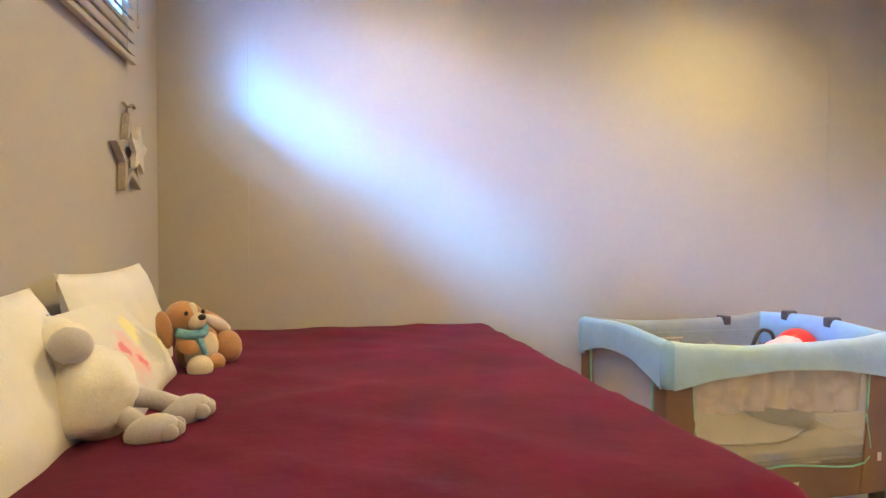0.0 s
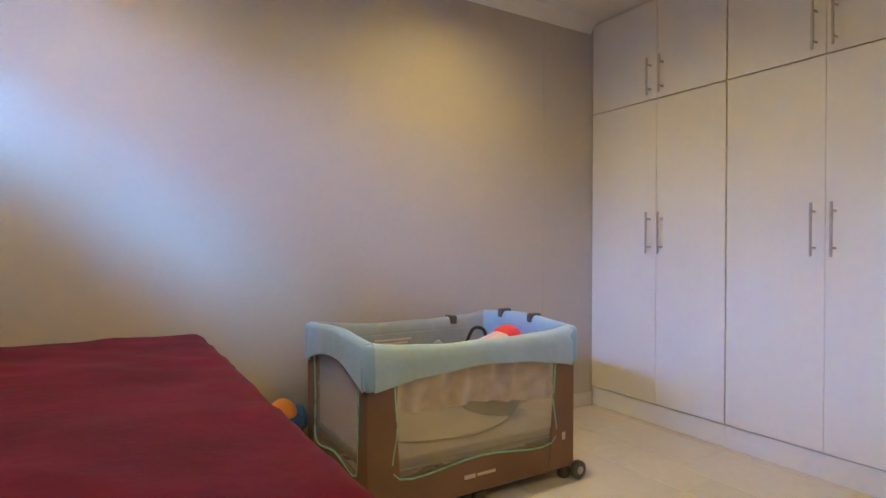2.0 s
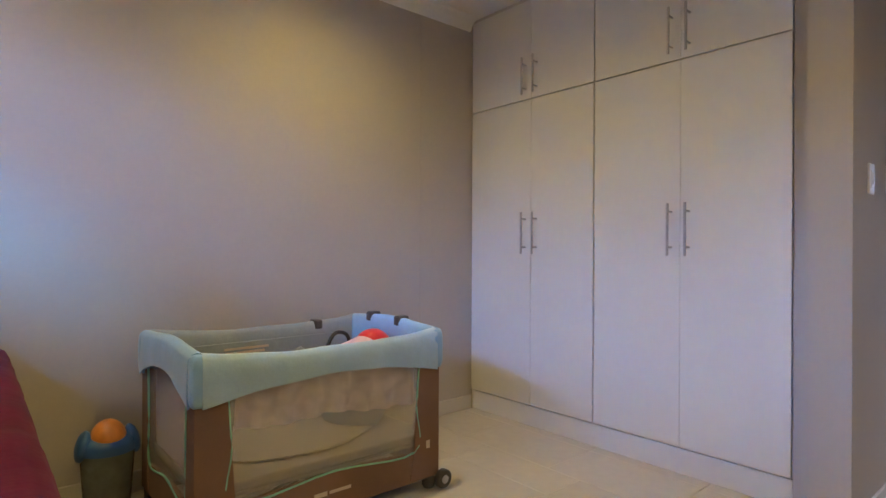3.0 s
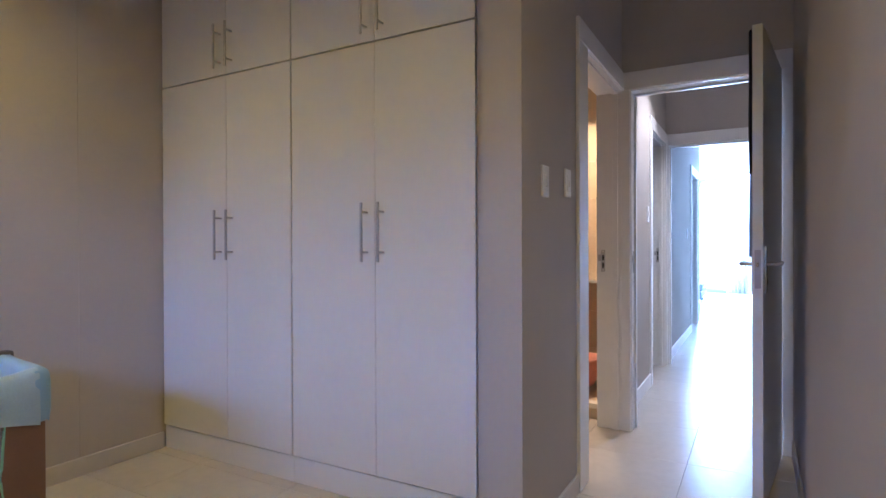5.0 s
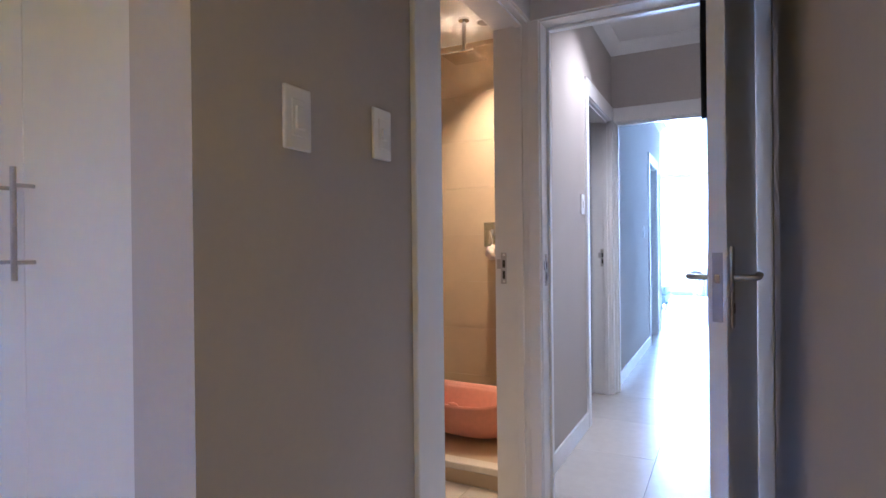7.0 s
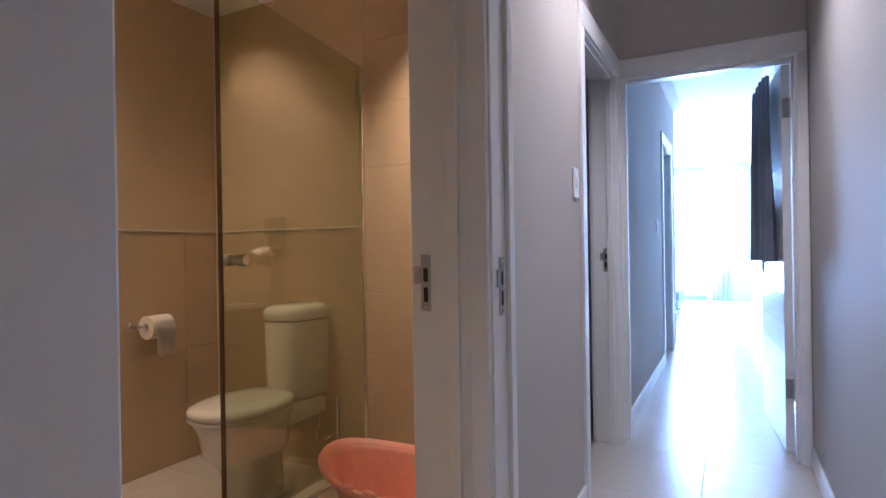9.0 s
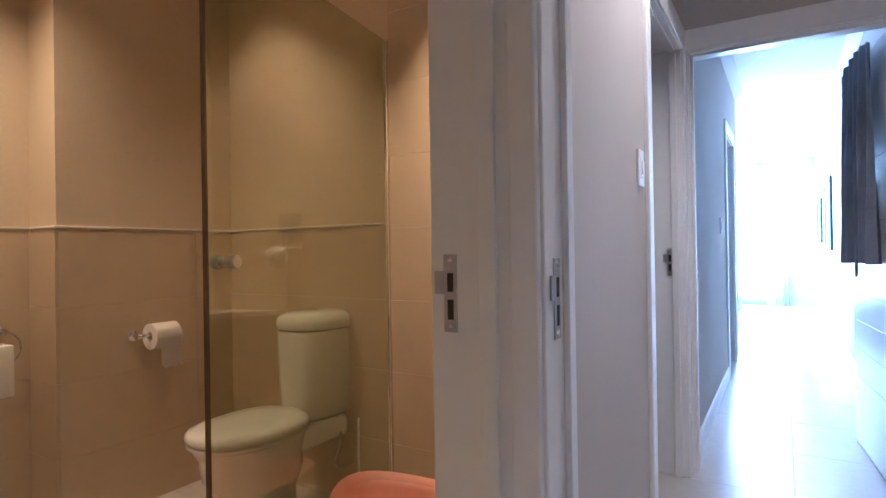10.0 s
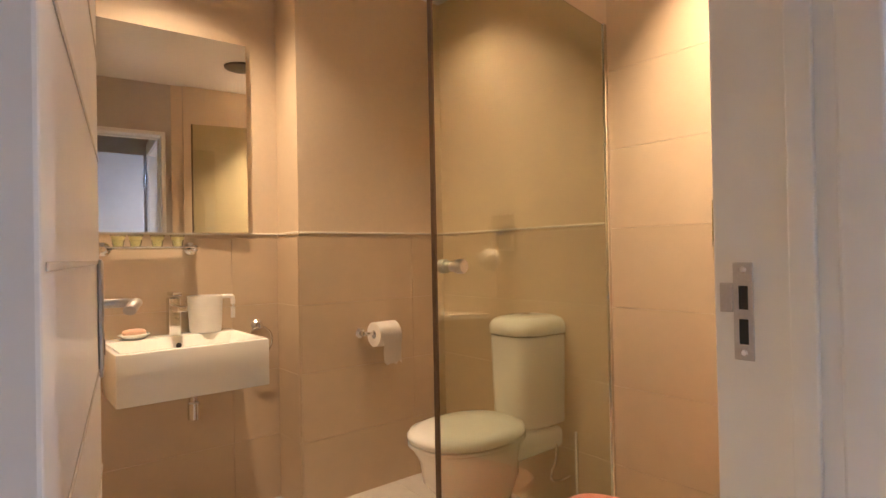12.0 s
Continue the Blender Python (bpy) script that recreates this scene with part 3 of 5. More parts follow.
# ---------------------------------------------------------------- pillows and soft toys


def pillow(name, m, w, h, t, mat, label, lumps=0.012):
    """A pillow in its own plane: width along x, height along z, thickness along y; pinched at the corners."""
    n, k = 26, 18
    bm = bmesh.new()
    sheets = []
    for side in (-1, 1):
        sheet = []
        for j in range(k + 1):
            row = []
            for i in range(n + 1):
                u, v = 2 * i / n - 1, 2 * j / k - 1
                puff = max(0.0, (1 - abs(u) ** 3.2) * (1 - abs(v) ** 3.2)) ** 0.55
                ear = 1 - 0.07 * (1 - v * v) * abs(u) ** 3 - 0.0
                ear2 = 1 - 0.08 * (1 - u * u) * abs(v) ** 3
                p = Vector((u * w / 2 * ear, side * t / 2 * puff, v * h / 2 * ear2))
                p.y += lumps * noise.noise(Vector((u * 2.3, v * 2.3, side * 3 + w * 9))) * (puff ** 0.5)
                p.y += 0.5 * lumps * noise.noise(Vector((u * 6, v * 5, side * 5 + w * 7))) * puff
                row.append(m @ p)
            sheet.append(row)
        sheets.append(sheet)
    a = [[bm.verts.new(p) for p in row] for row in sheets[0]]
    b = [[a[j][i] if i in (0, n) or j in (0, k) else bm.verts.new(sheets[1][j][i]) for i in range(n + 1)] for j in range(k + 1)]
    for s in (a, b):
        for j in range(k):
            for i in range(n):
                bm.faces.new((s[j][i], s[j][i + 1], s[j + 1][i + 1], s[j + 1][i]))
    ob = part(name, bm, mat, None, "", smooth=70)
    return tagged(ob, label, "pillow", "pillows on the bed")


LINEN = material("white_cotton", (0.82, 0.78, 0.75), 0.85, grain=(0.004, 0.03), stains=(0.25, 0.05), bump=(0.06, 0.006), sheen=0.2)


def print_fabric():
    """White cotton with a faded print of pink blooms, a pale green and a yellow patch."""
    m = material("printed_cotton", (0.74, 0.70, 0.66), 0.85, grain=(0.004, 0.03), bump=(0.05, 0.004))
    nt, b = m.node_tree, m.node_tree.nodes["Principled BSDF"]
    where = nt.nodes.new("ShaderNodeNewGeometry").outputs["Position"]
    base = b.inputs["Base Color"].links[0].from_socket
    for centre, size, colour, edge in (((1.05, 1.70, 0.80), 0.065, (0.80, 0.50, 0.48), 0.5), ((1.07, 1.72, 0.785), 0.032, (0.75, 0.14, 0.20), 0.25), ((1.05, 1.68, 0.83), 0.026, (0.72, 0.17, 0.24), 0.3),
                                       ((1.03, 1.80, 0.86), 0.042, (0.85, 0.78, 0.30), 0.3), ((1.05, 1.93, 0.80), 0.036, (0.85, 0.78, 0.32), 0.3), ((1.06, 1.86, 0.80), 0.055, (0.50, 0.48, 0.46), 0.6)):
        d = nt.nodes.new("ShaderNodeVectorMath")
        d.operation = "DISTANCE"
        d.inputs[1].default_value = centre
        wob = nt.nodes.new("ShaderNodeTexNoise")
        wob.inputs["Scale"].default_value = 40
        nt.links.new(where, wob.inputs["Vector"])
        nt.links.new(where, d.inputs[0])
        add = nt.nodes.new("ShaderNodeMath")
        add.operation = "MULTIPLY_ADD"
        add.inputs[1].default_value = size * 1.2
        nt.links.new(wob.outputs["Fac"], add.inputs[0])
        nt.links.new(d.outputs["Value"], add.inputs[2])
        ramp = nt.nodes.new("ShaderNodeMapRange")
        ramp.inputs["From Min"].default_value, ramp.inputs["From Max"].default_value = size * 1.5, size * (1.5 + edge)
        ramp.inputs["To Min"].default_value, ramp.inputs["To Max"].default_value = 0.8, 0.0
        nt.links.new(add.outputs[0], ramp.inputs["Value"])
        mix = nt.nodes.new("ShaderNodeMix")
        mix.data_type = "RGBA"
        nt.links.new(ramp.outputs[0], mix.inputs["Factor"])
        nt.links.new(base, mix.inputs["A"])
        mix.inputs["B"].default_value = (*colour, 1)
        base = mix.outputs["Result"]
    nt.links.new(base, b.inputs["Base Color"])
    return m


PRINT = print_fabric()
# m: pillow's x along the wall, its face looking into the room
pillow("pillow", pose(0.925, 2.10, 0.828, 0, 0, 0) @ pose(0, 0, 0, 0, -16, 0) @ pose(0, 0, 0, 0, 0, 90), 0.66, 0.40, 0.13, LINEN, "white cotton pillow leaning on the wall")
pillow("pillow", pose(0.94, 1.34, 0.807, 0, 0, 0) @ pose(0, 0, 0, 0, -20, 0) @ pose(0, 0, 0, 0, 0, 90), 0.62, 0.40, 0.17, LINEN, "large white cotton pillow leaning on the wall")
pillow("pillow", pose(1.0, 1.79, 0.80, 0, 0, 0) @ pose(0, 0, 0, 0, -38, 4) @ pose(0, 0, 0, 0, 0, 90), 0.56, 0.34, 0.14, PRINT, "white pillow with a faded pink and yellow print")
pillow("pillow", pose(0.90, 1.22, 0.745, 0, 0, 0) @ pose(0, 0, 0, 0, -36, 0) @ pose(0, 0, 0, 0, 0, 90), 0.54, 0.30, 0.13, LINEN, "white cotton pillow lying on the throw")

PLUSH_CREAM = material("cream_plush", (0.82, 0.77, 0.68), 0.95, grain=(0.006, 0.06), stains=(0.06, 0.06), bump=(0.004, 0.002), sheen=0.4)
PLUSH_GREY = material("lilac_grey_plush", (0.47, 0.43, 0.45), 0.95, grain=(0.006, 0.08), stains=(0.05, 0.06), bump=(0.005, 0.002), sheen=0.5)
PLUSH_TAN = material("tan_plush", (0.50, 0.27, 0.11), 0.95, grain=(0.006, 0.10), stains=(0.05, 0.10), bump=(0.006, 0.003), sheen=0.4)
PLUSH_WHITE = material("ivory_plush", (0.74, 0.64, 0.52), 0.95, grain=(0.006, 0.06), stains=(0.05, 0.06), bump=(0.006, 0.003), sheen=0.4)
PLUSH_BROWN = material("brown_tuft", (0.16, 0.09, 0.04), 0.95, grain=(0.005, 0.2), stains=(0.03, 0.2), bump=(0.006, 0.006))
BLACK = material("black_plastic", (0.015, 0.014, 0.014), 0.35, grain=(0.01, 0.1), stains=(0.05, 0.1))
SCARF = material("blue_striped_knit", (0.20, 0.42, 0.62), 0.9, grain=(0.006, 0.25), stains=(0.02, 0.2), bump=(0.004, 0.003))

# soft bird with a fluffy body and long grey legs
bm = bmesh.new()
blob((1.064, 1.487, 0.785), (0.088, 0.098, 0.096), lumps=0.02, scale=17, n=30, bm=bm, slot=0)
blob((0.994, 1.490, 0.880), (0.064, 0.066, 0.066), lumps=0.014, scale=20, n=22, bm=bm, slot=0)
blob((1.02, 1.488, 0.84), (0.055, 0.06, 0.06), lumps=0.01, n=16, bm=bm, slot=0)
blob((1.045, 1.428, 0.895), (0.04, 0.046, 0.034), (20, 10, 30), n=16, bm=bm, slot=1)
blob((0.945, 1.520, 0.927), (0.024, 0.022, 0.026), lumps=0.016, scale=40, n=14, bm=bm, slot=2)
for pts in ([(1.10, 1.53, 0.76), (1.155, 1.56, 0.745), (1.205, 1.57, 0.722)], [(1.11, 1.46, 0.75), (1.15, 1.45, 0.728), (1.175, 1.44, 0.714)]):
    n0 = len(bm.faces)
    tube(arc(pts, 6), 0.022, 12, bm)
    bm.faces.ensure_lookup_table()
    for f in bm.faces[n0:]:
        f.material_index = 1
for fx, fy, rz in ((1.225, 1.57, -70), (1.19, 1.435, -100)):
    blob((fx, fy, 0.712), (0.046, 0.055, 0.032), (15, -10, rz), lumps=0.006, n=18, bm=bm, slot=1)
    for k in (-1, 0, 1):
        blob((fx + 0.044 - 0.006 * abs(k), fy + 0.026 * k, 0.713), (0.022, 0.014, 0.018), (0, 0, 12 * k), n=12, bm=bm, slot=1)
bird = tagged(part("plush_bird", bm, [PLUSH_CREAM, PLUSH_GREY, PLUSH_BROWN], None, smooth=80), "fluffy cream plush bird with long grey legs lying on pillows", "soft toy")

# soft dog that sits beside the pillows
bm = bmesh.new()
blob((1.03, 2.31, 0.765), (0.085, 0.095, 0.105), (0, 18, 0), lumps=0.006, n=22, bm=bm, slot=0)
blob((1.07, 2.30, 0.755), (0.062, 0.078, 0.088), (0, 18, 0), n=18, bm=bm, slot=1)
blob((1.055, 2.225, 0.905), (0.072, 0.078, 0.066), lumps=0.004, n=22, bm=bm, slot=0)
blob((1.108, 2.245, 0.888), (0.042, 0.043, 0.037), n=16, bm=bm, slot=1)
blob((1.10, 2.235, 0.925), (0.028, 0.02, 0.04), n=12, bm=bm, slot=1)
blob((1.145, 2.25, 0.905), (0.015, 0.019, 0.013), n=12, bm=bm, slot=2)
for y in (2.195, 2.275):
    blob((1.118, y, 0.925), (0.009, 0.009, 0.010), n=10, bm=bm, slot=2)
blob((1.06, 2.135, 0.86), (0.03, 0.032, 0.085), (18, 8, 0), n=16, bm=bm, slot=0)
blob((1.06, 2.36, 0.87), (0.03, 0.105, 0.036), (-28, 0, 0), n=16, bm=bm, slot=0)
blob((1.085, 2.37, 0.862), (0.018, 0.085, 0.026), (-28, 0, 0), n=16, bm=bm, slot=1)
blob((1.115, 2.20, 0.79), (0.05, 0.034, 0.032), (0, 20, 25), n=14, bm=bm, slot=0)
blob((1.10, 2.42, 0.755), (0.055, 0.06, 0.075), (20, 0, 0), n=16, bm=bm, slot=0)
blob((1.15, 2.235, 0.70), (0.055, 0.05, 0.05), (0, 0, 20), n=18, bm=bm, slot=1)
blob((1.10, 2.33, 0.70), (0.07, 0.05, 0.045), n=16, bm=bm, slot=0)
n0 = len(bm.faces)
tube(arc([(1.10, 2.16, 0.85), (1.125, 2.21, 0.835), (1.12, 2.27, 0.835), (1.08, 2.31, 0.85)], 6), 0.02, 10, bm)
tube(arc([(1.122, 2.245, 0.835), (1.138, 2.255, 0.79), (1.145, 2.265, 0.75)], 6), 0.022, 10, bm, flat=0.5)
bm.faces.ensure_lookup_table()
for f in bm.faces[n0:]:
    f.material_index = 3
bm.transform(Matrix.Translation((1.136, 2.10, 0.672)) @ Matrix.Rotation(radians(-42), 4, 'Z') @ Matrix.Diagonal((0.74, 0.74, 0.76, 1)) @ Matrix.Translation((-1.08, -2.27, -0.655)))
dog = tagged(part("plush_dog", bm, [PLUSH_TAN, PLUSH_WHITE, BLACK, SCARF], None, smooth=80), "tan and ivory plush dog with a blue striped scarf", "soft toy")

# ---------------------------------------------------------------- wardrobe
WZ = 1.984


def wardrobe_unit(y0, y1, joint, h_lo, h_hi, label, group):
    """A two-door unit with a loft box above, doors flush at WX."""
    u = thing("wardrobe", (WX + 0.3, (y0 + y1) / 2, 0), label, "wardrobe", group)
    under(u, "body", boxes((WX + 0.022, y0 + 0.002, 0.125, 5.382, y0 + 0.018, ZC - 0.012), (WX + 0.022, y1 - 0.018, 0.125, 5.382, y1 - 0.002, ZC - 0.012), (5.367, y0 + 0.018, 0.125, 5.382, y1 - 0.018, ZC - 0.012),
                           (WX + 0.022, y0 + 0.018, 0.125, 5.367, y1 - 0.018, 0.143), (WX + 0.022, y0 + 0.018, WZ - 0.009, 5.367, y1 - 0.018, WZ + 0.009)), DOORS)
    under(u, "plinth", boxes((WX + 0.012, y0, 0.0, WX + 0.03, y1, 0.122), bevel=0.0015), DOORS)
    for a, b, hy in ((y0 + 0.0015, joint + 0.0012, joint - 0.043), (joint - 0.0012, y1 - 0.0015, joint + 0.043)):
        for z0, z1, h0, h1 in ((0.13, WZ - 0.003, h_lo[0], h_lo[1]), (WZ + 0.004, ZC - 0.022, h_hi[0], h_hi[1])):
            d = under(u, "door", boxes((WX, a + 0.002, z0, WX + 0.018, b - 0.002, z1), bevel=0.0015), DOORS)
            bar = tube([(WX - 0.042, hy, h0), (WX - 0.042, hy, h1)], 0.0062, 12)
            h = under(d, "handle", bar, STEEL, "brushed steel bar handle", smooth=40)
            for z in (h0 + 0.04, h1 - 0.04):
                tube([(WX - 0.042, hy, z), (WX + 0.0005, hy, z)], 0.0048, 10, bar := bmesh.new())
                tagged(part("handle_post", shift(bar, d), STEEL, d, smooth=40))
    return u


def shift(bm, parent):
    off, root = Vector((0, 0, 0)), parent
    while root is not None:
        off += root.location
        root = root.parent
    bmesh.ops.translate(bm, verts=bm.verts, vec=-off)
    return bm


wardrobe_unit(0.957, 1.92, 1.436, (1.045, 1.296), (2.01, 2.235), "cream white built-in wardrobe with steel bar handles beside the passage", "built-in wardrobes")
wardrobe_unit(1.92, YN - 0.004, 2.365, (1.045, 1.296), (2.01, 2.235), "cream white built-in wardrobe with steel bar handles in the corner", "built-in wardrobes")
structure("trim_filler", boxes((WX + 0.003, NY1 + 0.003, 0.0, WX + 0.02, 0.955, ZC - 0.021), bevel=0.0015), PAINT, "painted filler strip between wardrobe and wall end", "trim")
structure("trim_wardrobe", boxes((WX + 0.004, NY1 + 0.004, ZC - 0.02, WX + 0.022, YN - 0.004, ZC - 0.001), bevel=0.001), SKIRT, "narrow scribe strip between wardrobe and ceiling", "trim")

# ---------------------------------------------------------------- travel cot
COT_BROWN = material("brown_nylon", (0.20, 0.115, 0.075), 0.8, grain=(0.004, 0.08), stains=(0.2, 0.12), bump=(0.03, 0.002))
COT_BLUE = material("sky_blue_fleece", (0.28, 0.46, 0.66), 0.95, grain=(0.006, 0.06), stains=(0.1, 0.08), bump=(0.03, 0.003), sheen=0.4)
COT_TEAL = material("pale_teal_fleece", (0.40, 0.55, 0.67), 0.95, grain=(0.006, 0.06), stains=(0.1, 0.07), bump=(0.03, 0.003), sheen=0.4)
COT_GREY = material("grey_blue_lining", (0.30, 0.34, 0.38), 0.9, grain=(0.006, 0.06), stains=(0.1, 0.08), bump=(0.03, 0.004))
COT_NET = material("cream_net", (0.70, 0.64, 0.56), 0.9, grain=(0.003, 0.10), stains=(0.15, 0.12), alpha=0.22)
COT_PIPE = material("green_piping", (0.30, 0.60, 0.42), 0.7, grain=(0.01, 0.08), stains=(0.1, 0.08))
COT_PAD = material("taupe_cot_mattress", (0.26, 0.23, 0.21), 0.9, grain=(0.01, 0.06), stains=(0.2, 0.1), bump=(0.05, 0.004))
GREY_PLASTIC = material("dark_grey_plastic", (0.07, 0.065, 0.065), 0.5, grain=(0.01, 0.1), stains=(0.05, 0.1))
PALE_INK = material("pale_print", (0.62, 0.52, 0.42), 0.8, grain=(0.01, 0.05), stains=(0.05, 0.05))
END_CLOTH = material("cream_lining_cloth", (0.66, 0.57, 0.50), 0.9, grain=(0.006, 0.05), stains=(0.12, 0.10), bump=(0.03, 0.003))
cx0, cx1, cy0, cy1 = 2.81, 3.835, 2.075, 2.765
cot = thing("travel_cot", ((cx0 + cx1) / 2, (cy0 + cy1) / 2, 0), "brown travel cot with blue fleece rim and net sides", "cot")


def rail_height(s):
    """Height of the rim along a side: s from -1 to 1; raised at the corners."""
    return 0.692 + 0.028 * abs(s) ** 3


def rim(p0, p1, low, arch, mat, name, label="", crown=0.0):
    """A fleece cover over a rail from p0 to p1, with an arched lower edge on both faces."""
    n = 22
    a, b = Vector((*p0, 0)), Vector((*p1, 0))
    along = (b - a).normalized()
    out = Vector((along.y, -along.x, 0))
    rings = []
    for i in range(n + 1):
        s = 2 * i / n - 1
        p = a.lerp(b, i / n)
        top = rail_height(s) + crown * (1 - s * s)
        bot = low + arch * (1 - s * s)
        pts = []
        for o, z in ((0.028, bot), (0.031, bot + 0.02), (0.030, (bot + top) / 2), (0.027, top - 0.022), (0.016, top - 0.004), (0, top), (-0.016, top - 0.004), (-0.027, top - 0.022), (-0.030, (bot + top) / 2), (-0.031, bot + 0.02), (-0.028, bot), (-0.022, bot + 0.004), (-0.018, top - 0.03), (0.0, top - 0.014), (0.018, top - 0.03), (0.022, bot + 0.004)):
            w = 0.006 * noise.noise(Vector((p.x * 9, p.y * 9, z * 6)))
            q = p + out * (o + w * (1 if o > 0 else -1))
            pts.append((q.x, q.y, z + 0.005 * noise.noise(Vector((p.x * 6, p.y * 6, 1)))))
        rings.append(pts)
    return under(cot, name, bm_rings(rings), mat, label, smooth=70)


rim((cx0 + 0.01, cy0), (cx1 - 0.01, cy0), 0.535, 0.055, COT_TEAL, "rim_cover", "pale teal fleece rim cover")
rim((cx1 - 0.01, cy1), (cx0 + 0.01, cy1), 0.535, 0.055, COT_GREY, "rim_cover", "grey-blue rim cover")
rim((cx0, cy1 + 0.0), (cx0, cy0 - 0.0), 0.535, 0.085, COT_BLUE, "rim_cover", "sky blue fleece rim cover", 0.05)
rim((cx1, cy0), (cx1, cy1), 0.535, 0.085, COT_BLUE, "rim_cover", "sky blue fleece rim cover", 0.05)
for x, y in ((cx0, cy0), (cx1, cy0), (cx0, cy1), (cx1, cy1)):
    sx, sy = (1 if x == cx0 else -1), (1 if y == cy0 else -1)
    under(cot, "corner_cover", blob((x + sx * 0.004, y + sy * 0.004, 0.628), (0.034, 0.034, 0.090), power=4.0, lumps=0.002, n=20), COT_BLUE, smooth=70)
    # fabric corner panels taper upwards round the post
    rings = []
    for z, wl, ws in ((0.06, 0.145, 0.10), (0.2, 0.125, 0.085), (0.4, 0.11, 0.07), (0.56, 0.105, 0.065)):
        rings.append([(x - sx * 0.012, y - sy * 0.012, z), (x + sx * wl, y - sy * 0.012, z), (x + sx * wl, y - sy * 0.004, z), (x + sx * 0.03, y + sy * 0.03, z), (x - sx * 0.004, y + sy * ws, z), (x - sx * 0.012, y + sy * ws, z)])
    under(cot, "corner_panel", bm_rings(rings), COT_BROWN, "brown fabric corner")
    under(cot, "foot", lathe([(0.022, 0.0), (0.03, 0.012), (0.03, 0.05), (0.02, 0.062)], 14, (x + sx * 0.02, y + sy * 0.02, 0)), GREY_PLASTIC, smooth=40)
    if sx < 0:
        w = under(cot, "wheel", lathe([(0.012, -0.016), (0.036, -0.016), (0.042, -0.010), (0.042, 0.010), (0.036, 0.016), (0.012, 0.016)], 22, (x + 0.022, y - sy * 0.032, 0.043), "y"), GREY_PLASTIC, "grey plastic castor", smooth=40)
        under(w, "hub", lathe([(0.016, -0.019), (0.019, -0.017), (0.019, 0.017), (0.016, 0.019)], 14, (x + 0.022, y - sy * 0.032, 0.043), "y"), STEEL, smooth=40)
for name, b0, b1 in (("front", (cx0 + 0.10, cy0), (cx1 - 0.10, cy0)), ("back", (cx0 + 0.10, cy1), (cx1 - 0.10, cy1)), ("end", (cx0, cy0 + 0.08), (cx0, cy1 - 0.08)), ("end", (cx1, cy0 + 0.08), (cx1, cy1 - 0.08))):
    ax, ay = b1[0] - b0[0], b1[1] - b0[1]
    t = 0.003
    lo = 0.175
    xs, ys = (b0[0], b1[0]) if ax else (b0[0] - t, b0[0] + t), (b0[1], b1[1]) if ay else (b0[1] - t, b0[1] + t)
    under(cot, "net", boxes((xs[0], ys[0], lo, xs[1], ys[1], 0.60)), COT_NET, "cream net panel")
    k = 0.008
    xs2, ys2 = (b0[0], b1[0]) if ax else (b0[0] - k, b0[0] + k), (b0[1], b1[1]) if ay else (b0[1] - k, b0[1] + k)
    # the lower band is arched a little along its top
    n = 12
    rings = []
    for i in range(n + 1):
        s = i / n
        p = Vector((b0[0] + ax * s, b0[1] + ay * s))
        o = Vector((0, k)) if ax else Vector((k, 0))
        top = lo - 0.004 + 0.022 * (1 - (2 * s - 1) ** 2) + 0.006
        rings.append([(p.x - o.x, p.y - o.y, 0.055), (p.x + o.x, p.y + o.y, 0.055), (p.x + o.x, p.y + o.y, top), (p.x - o.x, p.y - o.y, top)])
    under(cot, "lower_band", bm_rings(rings), COT_BROWN, "brown fabric band")
    sgn = -1 if b0 in ((cx0 + 0.10, cy0), (cx0, cy0 + 0.08)) else 1
    o = Vector((0, sgn * 0.009, 0)) if ax else Vector((sgn * 0.009, 0, 0))
    q0, q1 = Vector((*b0, 0)) + o, Vector((*b1, 0)) + o
    e = (q1 - q0).normalized()
    pts = [q0 + Vector((0, 0, 0.57)), q0 + e * 0.012 + Vector((0, 0, 0.38)), q0 + e * 0.025 + Vector((0, 0, 0.185)), q0.lerp(q1, 0.5) + Vector((0, 0, 0.205)), q1 - e * 0.025 + Vector((0, 0, 0.185)), q1 - e * 0.012 + Vector((0, 0, 0.38)), q1 + Vector((0, 0, 0.57))]
    under(cot, "piping", tube(arc(pts, 5), 0.0042, 8), COT_PIPE, "pale green piping", smooth=60)
under(cot, "end_lining", boxes((cx0 + 0.03, cy0 + 0.04, 0.215, cx0 + 0.036, cy1 - 0.04, 0.62), bevel=0.002), END_CLOTH, "cream lining of the cot end")
under(cot, "mattress", boxes((cx0 + 0.02, cy0 + 0.02, 0.21, cx1 - 0.02, cy1 - 0.02, 0.25), bevel=0.012, seg=2), COT_PAD)
under(cot, "base_board", boxes((cx0 + 0.03, cy0 + 0.03, 0.195, cx1 - 0.03, cy1 - 0.03, 0.207)), COT_PAD)
for a, b in (((cx0 + 0.03, cy0 + 0.03, 0.07), (cx1 - 0.03, cy1 - 0.03, 0.07)), ((cx0 + 0.03, cy1 - 0.03, 0.07), (cx1 - 0.03, cy0 + 0.03, 0.07)), ((cx0 + 0.02, cy0 + 0.015, 0.055), (cx1 - 0.02, cy0 + 0.015, 0.055))):
    under(cot, "base_rail", tube([a, b], 0.011, 10), GREY_PLASTIC, smooth=40)
under(cot, "centre_foot", lathe([(0.02, 0), (0.026, 0.01), (0.02, 0.06)], 12, ((cx0 + cx1) / 2, (cy0 + cy1) / 2, 0)), GREY_PLASTIC, smooth=40)
